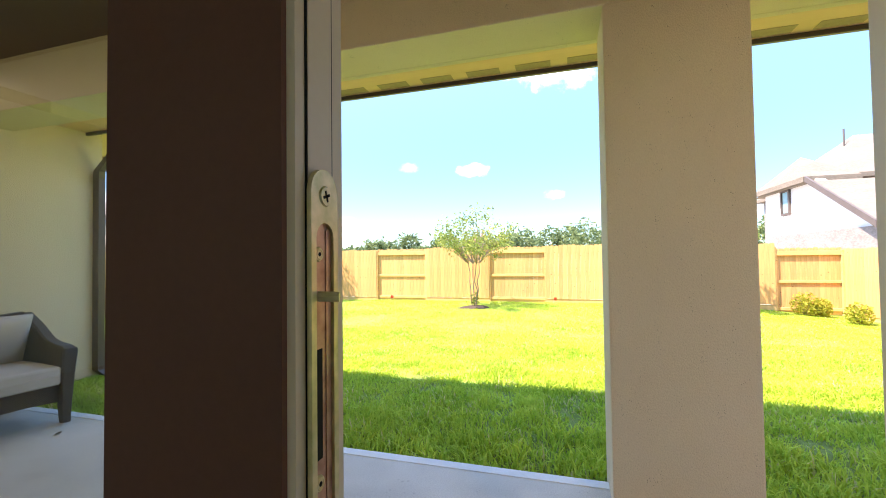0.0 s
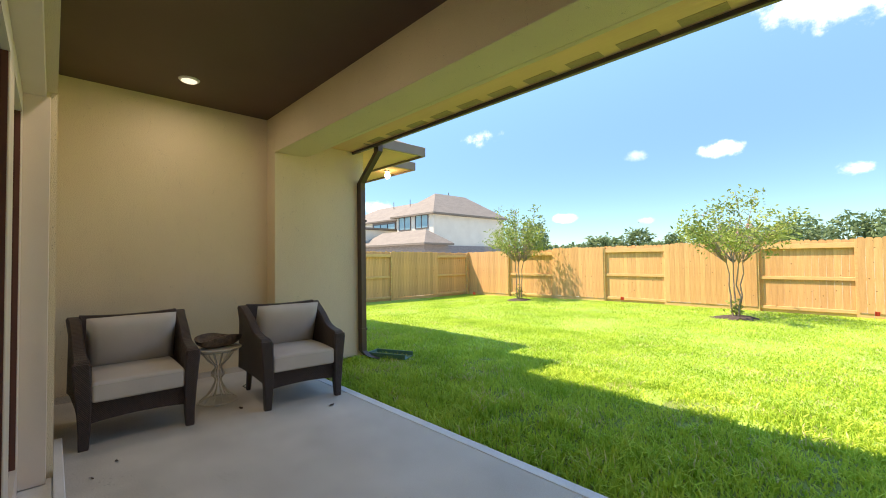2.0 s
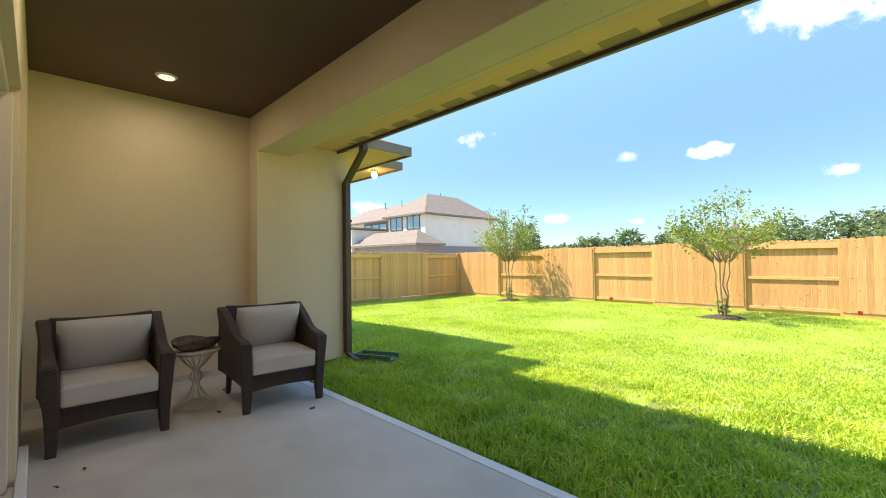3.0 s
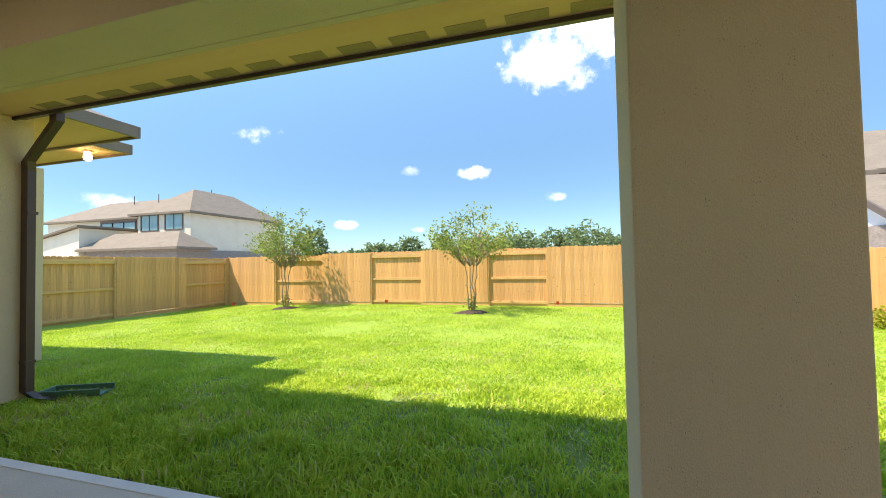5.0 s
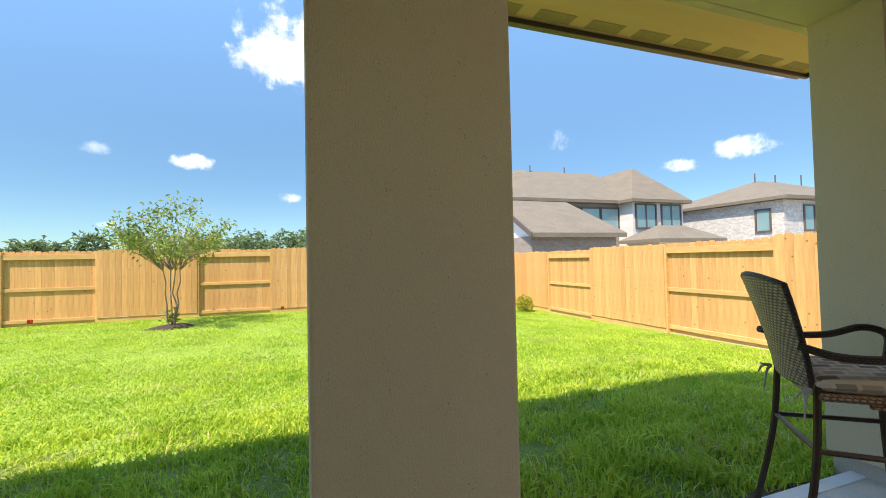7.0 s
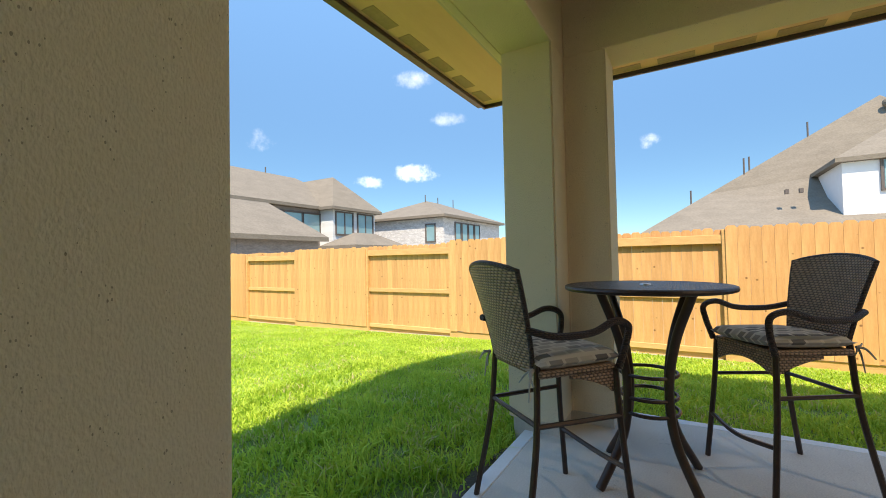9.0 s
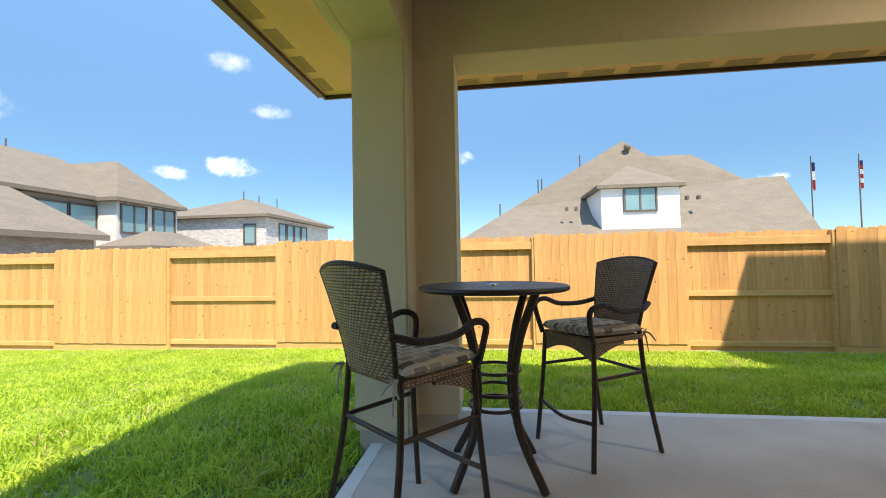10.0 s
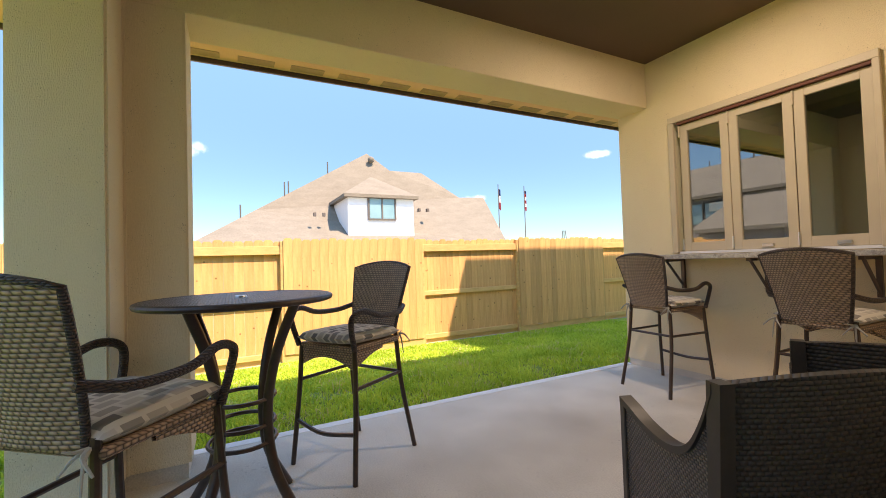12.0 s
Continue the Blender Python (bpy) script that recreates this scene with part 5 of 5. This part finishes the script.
def house_window(parent, origin, right, w, h, panes=2):
    """A framed window in a wall: lower left corner, the wall's direction to the right seen from outside."""
    o, r = Vector(origin), Vector(right).normalized()
    out = Vector((r.y, -r.x, 0))
    m = Matrix((( r.x, out.x, 0, o.x), (r.y, out.y, 0, o.y), (0, 0, 1, o.z), (0, 0, 0, 1)))
    bm = bmesh.new()
    for a, b, c, d in ((-.1, w + .1, -.1, 0), (-.1, w + .1, h, h + .1), (-.1, 0, 0, h), (w, w + .1, 0, h)):
        box(a, b, 0, 0.10, c, d, bm=bm)
    for i in range(1, panes):
        box(w * i / panes - .05, w * i / panes + .05, 0, 0.09, 0, h, bm=bm)
    bm.transform(m)
    ob = part("window", bm, FAR_TRIM, parent, "dark framed window")
    for i in range(panes):
        bm = box(w * i / panes + .04, w * (i + 1) / panes - .04, 0.01, 0.05, 0.02, h - 0.02)
        bm.transform(m)
        part("pane", bm, FAR_SKY_GLASS, ob)
    return ob


def vent_pipe(parent, x, y, z, h=0.8):
    part("vent_pipe", tube([(x, y, z - 0.3), (x, y, z + h)], 0.05, 8), FAR_TRIM, parent)


# house seen over the left fence corner
h1 = thing("house", "two-storey pale house with brown roof beyond the yard fence", "house")
part("wall", box(-44.8, -37.5, 34, 47.5, -0.5, 7.15), SIDING, h1)
part("brick_wall", box(-37.5, -37.3, 34.2, 47.3, -0.5, 3.1), GREY_BRICK, h1, "brick lower wall")
part("roof", hip_roof(-45.2, -37.5, 34, 47.5, 7.15, 10.3, "y", 0.5), SHINGLE, h1, "brown shingled hip roof")
part("wing_wall", box(-64.5, -44.8, 37, 46, -0.5, 7.3), SIDING, h1)
part("wing_bay", box(-54.9, -49.0, 36.85, 36.99, 3.6, 7.25), GREY_BRICK, h1, "grey brick window bay")
part("wing_roof", hip_roof(-64.5, -41.5, 37, 46, 7.35, 10.2, "x", 0.5), SHINGLE, h1, "brown shingled wing roof")
for k in range(3):
    house_window(h1, (-54.5 + 1.85 * k, 36.85, 4.5), (1, 0, 0), 1.75, 2.25, 1)
house_window(h1, (-44.25, 34, 5.3), (1, 0, 0), 2.3, 1.75, 2)
house_window(h1, (-40.85, 34, 5.35), (1, 0, 0), 2.3, 1.75, 2)
part("porch_roof", hip_roof(-47.3, -34.6, 30.0, 34, 3.25, 4.9, "x", 0.3), SHINGLE, h1, "brown shingled porch roof")
part("porch_wall", box(-47.0, -35.0, 30.3, 34, -0.5, 3.2), GREY_BRICK, h1)
part("shed_roof", prism([(-58.0, 3.6), (-47.0, 5.55), (-47.0, 5.75), (-58.0, 3.8)], 29.5, 37.0), SHINGLE, h1, "brown shingled shed roof")
part("shed_wall", prism([(-57.6, -0.5), (-47.3, -0.5), (-47.3, 5.45), (-57.6, 3.6)], 29.9, 37.0), SIDING, h1)
for x, y in ((-54.2, 40.5), (-50.0, 40.5), (-41.5, 40.5)):
    vent_pipe(h1, x, y, 9.9)

# house over the right fence: long roof with lower wing
h2 = thing("house", "two-storey brick and siding house with grey-brown roof over the fence", "house")
part("wall", box(14.0, 27.2, 26, 36, -0.6, 5.2), GREY_BRICK, h2)
part("gable_wall", box(22.6, 27.4, 24.6, 26, -0.6, 5.2), BAY_SIDING, h2, "white lap siding bay")
part("roof", hip_roof(14.0, 27.2, 26, 36, 5.45, 8.6, "x", 0.45, 3.2), SHINGLE, h2, "grey-brown shingled hip roof")
part("bay_roof", hip_roof(22.6, 27.4, 24.6, 33, 5.4, 8.3, "y", 0.45), SHINGLE, h2, "grey-brown shingled bay roof")
bm = quad_mesh([
    [(9.5, 16.8, 2.42), (14.7, 16.8, 2.42), (14.0, 20.5, 4.38), (9.5, 20.5, 4.38)],
    [(14.7, 16.8, 2.42), (14.7, 26.0, 2.42), (14.0, 26.0, 4.38), (14.0, 20.5, 4.38)],
    [(9.5, 20.5, 4.38), (14.0, 20.5, 4.38), (14.0, 26.0, 4.38), (9.5, 26.0, 4.38)],
])
box(9.5, 14.7, 16.8, 17.0, 2.22, 2.415, bm=bm)
part("lower_roof", bm, SHINGLE, h2, "grey-brown shingled lower roof")
part("lower_wall", box(10.15, 14.4, 17.2, 26, -0.6, 2.4), GREY_BRICK, h2)
part("porch_roof", hip_roof(22.0, 27.2, 21.8, 24.6, 2.4, 3.4, "x", 0.4), SHINGLE, h2, "grey-brown shingled porch roof")
part("porch_wall", box(22.0, 27.2, 21.8, 24.6, -0.6, 2.3), SIDING, h2)
for x in (22.9, 25.3):
    house_window(h2, (x, 24.6, 3.35), (1, 0, 0), 1.75, 1.65)
for x in (17.6, 19.3, 21.0):
    house_window(h2, (x, 26, 3.3), (1, 0, 0), 1.55, 1.55, 1)
part("pale_panel", box(15.2, 18.8, 25.9, 25.99, 4.2, 4.95), SIDING, h2, "pale siding strip under the eave")
for x, y, z in ((16.0, 30.5, 8.2), (18.0, 30.8, 8.3), (21.5, 31, 8.35)):
    vent_pipe(h2, x, y, z, 0.7)

# white side wall of the same house, its eave stepping down along the rake
bm = prism([(17.2, 2.3), (25.2, 2.3), (25.2, 4.5), (20.8, 4.5), (17.2, 2.55)], 9.8, 10.14)
for v in bm.verts:
    v.co = Vector((v.co.y, v.co.x, v.co.z))
part("side_wall", bm, WHITE, h2, "white painted side wall")
part("side_brick", box(9.72, 10.14, 17.2, 25.2, -0.6, 2.295), GREY_BRICK, h2, "brick base of the side wall")
bm = prism([(16.75, 2.2), (20.75, 4.38), (20.75, 4.62), (16.75, 2.44)], 9.42, 9.50)
for v in bm.verts:
    v.co = Vector((v.co.y, v.co.x, v.co.z))
part("rake_board", bm, FAR_TRIM, h2, "dark rake board")
part("side_roof", hip_roof(9.8, 11.0, 21.2, 25.0, 4.62, 5.9, "x", 0.4, 1.0), SHINGLE, h2, "brown shingled hip over the side wall")
house_window(h2, (9.8, 23.4, 3.3), (0, -1, 0), 0.6, 1.0, 1)

# whitewashed brick house
h3 = thing("house", "two-storey whitewashed brick house with grey-brown roof", "house")
part("wall", box(31.5, 44, 20.2, 30, -0.6, 5.0), WHITE_BRICK, h3)
part("roof", hip_roof(31.5, 44, 20.2, 30, 5.25, 7.4, "x", 0.5), SHINGLE, h3, "grey-brown shingled hip roof")
house_window(h3, (31.5, 22.0, 2.9), (0, -1, 0), 0.9, 1.5, 1)
for k in range(4):
    house_window(h3, (33.6 + k * 1.35, 20.2, 2.9), (1, 0, 0), 1.0, 1.7, 1)
for x, y in ((36, 25), (38.5, 25), (41, 24.5)):
    vent_pipe(h3, x, y, 7.2, 0.8)

# house across the side fence: wide roof with a white dormer
h4 = thing("house", "house with broad brown hip roof and white dormer", "house")
part("wall", box(26.4, 40, -16.0, 4.0, -0.6, 1.9), GREY_BRICK, h4)
e0 = 2.1
a1, a2, a3, a4, a5, a6 = (34.8, -8.5, 10.6), (33.5, -10.1, 8.95), (33.5, -13.0, 8.95), (31.6, -15.7, 6.6), (31.0, -17.8, 6.6), (32.5, 0.4, 5.2)
bm = quad_mesh([
    [(25.8, 4.6, e0), (25.8, -16.6, e0), a5, a4, a3, a2, a1, a6],
    [(25.8, 4.6, e0), a6, a1, (42, 4.6, e0)],
    [a1, a2, (40, -10.1, 8.95), (42, 4.6, e0)],
    [a2, a3, (40, -13.0, 8.95), (40, -10.1, 8.95)],
    [a3, a4, (40, -15.7, 6.6), (40, -13.0, 8.95)],
    [a4, a5, (40, -17.8, 6.6), (40, -15.7, 6.6)],
    [(25.8, -16.6, e0), (42, -18.9, e0), (40, -17.8, 6.6), a5],
])
box(25.8, 42, -16.6, 4.6, e0 - 0.2, e0 - 0.002, bm=bm)
part("roof", bm, SHINGLE, h4, "broad grey-brown shingled roof")
dorm = part("dormer", box(27.8, 32, -9.75, -5.0, 3.0, 5.62), WHITE, h4, "white painted dormer")
part("dormer_roof", hip_roof(27.8, 34, -9.75, -5.0, 5.85, 7.6, "x", 0.3), SHINGLE, dorm, "grey-brown shingled dormer roof")
house_window(h4, (27.8, -6.45, 4.2), (0, -1, 0), 1.85, 1.4, 2)
for y, z in ((-3.6, 4.6), (-3.0, 4.6), (-10.6, 5.1), (-11.3, 5.1)):
    part("roof_vent", box(28.6, 28.9, y - .08, y + .08, z - 0.2, z + 0.04), FAR_TRIM, h4)
for x, y, z in ((33.0, -1.6, 6.6), (33.2, -1.9, 6.7), (34, -5.0, 8.6), (31.5, 1.4, 4.6)):
    vent_pipe(h4, x, y, z, 0.8)
bm = bmesh.new()
bmesh.ops.create_uvsphere(bm, u_segments=14, v_segments=8, radius=0.28, matrix=pose(33.9, -8.6, 9.85))
part("roof_turbine", bm, SHINGLE, h4)

# flagpoles, pylon and poles far off
def flagpole(at, stripes):
    ob = thing("flagpole", "tall pale flagpole with a limp flag", "flagpole", at, "flagpoles")
    part("pole", tube([(0, 0, -1), (0, 0, 17.5)], 0.13, 8, taper=0.7), FAR_TRIM, ob)
    for k, (name, col) in enumerate(stripes):
        bm = bmesh.new()
        z0, z1 = 16.6 - 4.4 * (k + 1) / len(stripes), 16.6 - 4.4 * k / len(stripes)
        a = [bm.verts.new((0.15 + 0.12 * i, 0.25 * math.sin(i * 1.1), z1 - 0.06 * i)) for i in range(9)]
        b = [bm.verts.new((0.15 + 0.12 * i, 0.25 * math.sin(i * 1.1), z0 - 0.06 * i)) for i in range(9)]
        for i in range(8):
            bm.faces.new((a[i], a[i + 1], b[i + 1], b[i]))
        bmesh.ops.solidify(bm, geom=bm.faces[:], thickness=0.03)
        part("flag_panel", bm, surface(name, col, tuple(min(1, c * 1.2) for c in col), bump=0), ob)
    return ob


NAVY, RED, PALE = ("flag_navy", (0.02, 0.03, 0.12)), ("flag_red", (0.42, 0.04, 0.05)), ("flag_white", (0.7, 0.7, 0.7))
flagpole(pose(75.0, -50.2, 0, 0, 0, -60), [NAVY, PALE, RED])
flagpole(pose(75.0, -57.3, 0, 0, 0, -60), [NAVY, RED, PALE, RED, PALE, RED])
pylon = thing("pylon", "grey lattice power pylon far away", "pylon", pose(150, -140, 0))
for sx, sy in ((-1, -1), (1, -1), (1, 1), (-1, 1)):
    part("leg", tube([(sx * 1.5, sy * 1.5, 0), (sx * .4, sy * .4, 13.6)], 0.18, 5), FAR_TRIM, pylon)
for z, w_ in ((9.4, 2.6), (11.4, 2.2), (13.2, 1.7)):
    part("crossarm", tube([(-w_, w_, z), (w_, -w_, z)], 0.2, 5), FAR_TRIM, pylon)
up = thing("utility_pole", "thin wooden utility pole behind the houses", "pole", pose(52, 17, 0))
part("shaft", tube([(0, 0, -0.6), (0, 0, 7.6)], 0.12, 8, taper=0.7), FAR_TRIM, up)

# little marker flags at the foot of the back fence
def marker_flag(at):
    ob = thing("marker_flag", "small red marker flag on a wire in the grass", "flag", at, "marker flags")
    part("wire", tube([(0, 0, -0.05), (0, 0, 0.20)], 0.004, 5), STEEL, ob)
    bm = bmesh.new()
    a = [bm.verts.new((0.028 * i, 0.012 * math.sin(i * 1.4), 0.20)) for i in range(5)]
    b = [bm.verts.new((0.028 * i, 0.012 * math.sin(i * 1.4 + 0.5), 0.10)) for i in range(5)]
    for i in range(4):
        bm.faces.new((a[i], a[i + 1], b[i + 1], b[i]))
    bmesh.ops.solidify(bm, geom=bm.faces[:], thickness=0.002)
    part("flag", bm, FLAG_RED, ob, "red plastic flag")


FLAG_RED = surface("flag_plastic", (0.62, 0.07, 0.03), (0.75, 0.11, 0.05), rough=0.5, scale=20, bump=0.1)
for x, y in ((-6.55, 14.35), (-0.62, 14.35), (-12.6, 13.6)):
    marker_flag(pose(x, y, lawn_z(x, y), 0, 6, 40))

# bits of dry leaf and a loop of cord on the slab
def dry_leaf(x, y, size, turn, seed):
    rng = random.Random(seed)
    bm = bmesh.new()
    mid = [bm.verts.new((size * (k / 4 - 0.5), 0, 0.006 + 0.004 * rng.random())) for k in range(5)]
    for side in (-1, 1):
        rim = [bm.verts.new((size * (k / 4 - 0.5), side * size * 0.28 * math.sin(math.pi * (k + 0.15) / 4.3), 0.001 + 0.012 * rng.random())) for k in range(5)]
        for k in range(4):
            bm.faces.new((mid[k], mid[k + 1], rim[k + 1], rim[k]))
    bmesh.ops.solidify(bm, geom=bm.faces[:], thickness=0.0012)
    leaf_ob = thing("dry_leaf", "small dark dry leaf on the concrete slab", "leaf", pose(x, y, 0.001, 0, 0, turn), "leaf bits on the slab")
    part("blade", bm, DRIFTWOOD, leaf_ob)


for k, (x, y, size) in enumerate(((-4.12, 0.75, 0.04), (-3.95, 0.61, 0.03), (-4.07, 2.32, 0.07), (-4.60, 1.69, 0.07))):
    dry_leaf(x, y, size, 57 * k, k)
cord = thing("cord_loop", "small loop of dark cord on the slab beside the side table", "cord", pose(-5.26, 1.96, 0.006))
part("loop", tube([(0.055 * math.cos(a), 0.04 * math.sin(a), 0.004 * math.sin(3 * a)) for a in np.linspace(0, 2 * math.pi, 22, endpoint=False)], 0.0045, 6, True), BLACK_FRAME, cord)

# bare soil along the slab's edge
def soil_strip(name, along, x0, x1, base):
    bm = bmesh.new()
    n = int((x1 - x0) / 0.06)
    last = None
    for i in range(n + 1):
        u = x0 + (x1 - x0) * i / n
        wd = 0.09 + 0.12 * max(-0.4, noise.noise(Vector((u * 2.1, 3.3, base)))) + 0.03 * noise.noise(Vector((u * 11, 1.3, base)))
        row = []
        for k in range(4):
            v = base + wd * k / 3
            x, y = (u, v) if along == "x" else (v, u)
            row.append(bm.verts.new((x, y, lawn_z(x, y) + 0.032 + 0.008 * noise.noise(Vector((x * 14, y * 14, 0))) - 0.05 * (k == 3))))
        if last:
            for k in range(3):
                bm.faces.new((last[k], row[k], row[k + 1], last[k + 1]))
        last = row
    return smooth(structure(name, bm, SOIL, "dark bare soil between slab and grass", "soil"), 60)


soil_strip("soil_front", "x", XP + 0.05, XA, YS + 0.036)
soil_strip("soil_side", "y", -3.0, Y2 - 0.02, XS + 0.036)

# ---- grass ----


def grass(name, seed, regions, label):
    rng = np.random.default_rng(seed)
    V, F = [], []
    base = 0
    for x0, x1, y0, y1, density, h in regions:
        n = int((x1 - x0) * (y1 - y0) * density)
        x, y = rng.uniform(x0, x1, n), rng.uniform(y0, y1, n)
        keep = np.ones(n, bool)
        gap = np.array([0.07 + 0.09 * max(0.0, noise.noise(Vector((a * 2.3, b * 2.3, 1.5)))) for a, b in zip(x, y)])
        keep &= ~((x < XS + gap) & (y < YS + gap) & (x > XP))
        keep &= ~((x < XP + 0.02) & (y < YE + 0.02))
        keep &= ~((x > XA - .02) & (x < XRO + .02) & (y > Y2) & (y < YO))
        keep &= ~((x > XC1 - .02) & (x < XC2 + .02) & (y > YI) & (y < YO + .01))
        tuft = np.array([noise.noise(Vector((a * 3.1, b * 3.1, 4.0))) for a, b in zip(x, y)])
        bare = np.array([noise.noise(Vector((a * .9, b * .9, 9.0))) for a, b in zip(x, y)])
        rough = 0.9 if density > 2700 else 0.3
        keep &= rng.random(n) < np.clip(0.97 + rough * (tuft + bare), 0.2, 1)
        x, y, tuft = x[keep], y[keep], tuft[keep]
        n = len(x)
        z = np.array([lawn_z(a, b) for a, b in zip(x, y)]) - 0.005
        a = rng.uniform(0, 2 * math.pi, n)
        hh = h * (0.40 + 0.95 * rng.random(n) ** 1.3) * (1 + 0.6 * rough * tuft)
        w = 0.0042 + 0.0042 * rng.random(n)
        w = w * (1 + 0.3 * (density < 900) + 0.4 * (density < 500))
        lean = rng.normal(size=(n, 2)) * 0.6
        p = np.stack([x, y, z], 1)
        s = np.stack([np.cos(a), np.sin(a), np.zeros(n)], 1) * w[:, None]
        m = p + np.stack([lean[:, 0] * hh * .30, lean[:, 1] * hh * .30, hh * .68], 1)
        t = p + np.stack([lean[:, 0] * hh, lean[:, 1] * hh, hh], 1)
        V.append(np.stack([p - s, p + s, m + s * .8, m - s * .8, t], 1).reshape(-1, 3))
        i = base + 5 * np.arange(n)[:, None]
        F += (i + np.array([[0, 1, 2, 3]])).tolist() + (i + np.array([[3, 2, 4]])).tolist()
        base += 5 * n
    me = bpy.data.meshes.new(name)
    me.from_pydata(np.concatenate(V).tolist(), [], F)
    me.materials.append(GRASS)
    return tagged(new(name, me), label, "grass", kind="stuff")


grass("grass_near", 31, [(-5.7, 4.6, YS, 3.6, 3400, 0.088), (-5.7, 5.2, 3.6, 5.4, 3400, 0.060), (XS, 5.4, -3.5, YS, 2800, 0.065), (-7.5, -5.6, 3.7, 6.0, 1600, 0.06)], "taller green grass blades along the patio edge")
grass("grass_lawn", 32, [(-8.0, 7.4, 5.0, 8.0, 2600, 0.036), (5.0, 7.4, -6.0, 5.0, 2200, 0.045), (-13.0, 7.4, 8.0, 11.5, 1400, 0.032), (-13.0, -8.0, 5.0, 8.0, 1400, 0.036), (-13.6, 7.4, 11.5, 14.6, 899, 0.032)], "short mown green grass blades of the lawn")

# ---- fences: posts, rails and one picket mesh per height ----


def picket_mesh(h):
    bm = bmesh.new()
    w = 0.0685
    out = [(-w, 0), (w, 0), (w, h - 0.03), (w - 0.028, h), (-w + 0.028, h), (-w, h - 0.03)]
    prism(out, 0, 0.016, bm)
    bmesh.ops.recalc_face_normals(bm, faces=bm.faces)
    me = bpy.data.meshes.new("picket")
    bm.to_mesh(me)
    bm.free()
    me.materials.append(PICKET)
    return me


PICKETS = [picket_mesh(h) for h in (1.83, 1.845, 1.82)]


def fence(name, label, start, way, sections, length):
    """A fence from start along way; +y of its own frame looks to the yard. sections: (from, to) with the frame to the yard."""
    s, d = Vector((*start, 0)), Vector((*way, 0)).normalized()
    inward = Vector((-d.y, d.x, 0))
    m = Matrix(((d.x, inward.x, 0, s.x), (d.y, inward.y, 0, s.y), (0, 0, 1, 0), (0, 0, 0, 1)))
    ob = thing(name, label, "fence", m)
    rng = random.Random(name)

    def gz(u):
        q = s + d * u
        return lawn_z(q.x, q.y)

    ends = sorted({0.0, length, *[v for ab in sections for v in ab]})
    for a, b in zip(ends, ends[1:]):
        framed = any(x0 - .01 <= a and b <= x1 + .01 for x0, x1 in sections)
        z = (gz(a) + gz(b)) / 2
        n = max(1, round((b - a) / 0.14))
        for i in range(n):
            u = a + (i + .5) * (b - a) / n
            pk = new("picket", rng.choice(PICKETS))
            pk.parent = ob
            pk.matrix_basis = pose(u, -0.060 if framed else 0.040, z + (0.10 if framed else 0.12) + rng.uniform(-.006, .006), 0, 0, rng.uniform(-1, 1)) @ Matrix.Diagonal(((b - a) / n / 0.1395, 1, 1, 1))
        y0, y1 = (-0.043, -0.004) if framed else (0.0, 0.039)
        for zz in (0.12 if framed else 0.30, 0.93, 1.76):
            part("rail", box(a + 0.045, b - 0.045, y0, y1, z + zz - 0.042, z + zz + 0.042, 0.004), RAIL, ob)
        yb = (-0.066, -0.046) if framed else (0.018, 0.038)
        part("kickboard", box(a + 0.01, b - 0.01, yb[0], yb[1], z - 0.04, z + 0.115, 0.003), RAIL, ob)
        if framed:
            part("cap_rail", box(a + 0.01, b - 0.01, -0.003, 0.017, z + 1.71, z + 1.84, 0.003), RAIL, ob)
    for u in ends:
        part("post", box(u - 0.045, u + 0.045, -0.043, 0.036, gz(u) - 0.3, gz(u) + 1.92, 0.004), RAIL, ob)
    return ob


fence("fence_far", "new cedar privacy fence along the back of the yard", (XF, YF), (-1, 0), [(0.06, 1.74), (4.10, 6.11), (8.39, 10.37), (12.73, 14.77), (16.80, 19.01)], XF - XLF)
fence("fence_right", "new cedar privacy fence along the side of the yard", (XF, -12.5), (0, 1), [(4.4, 6.63), (9.07, 11.29), (13.69, 15.94), (18.33, 20.58), (23.0, 25.10)], YF + 12.5)
fence("fence_left", "new cedar privacy fence beside the house wing", (XLF, YF), (0, -1), [(0.15, 2.07), (4.51, 6.60)], 10.0)
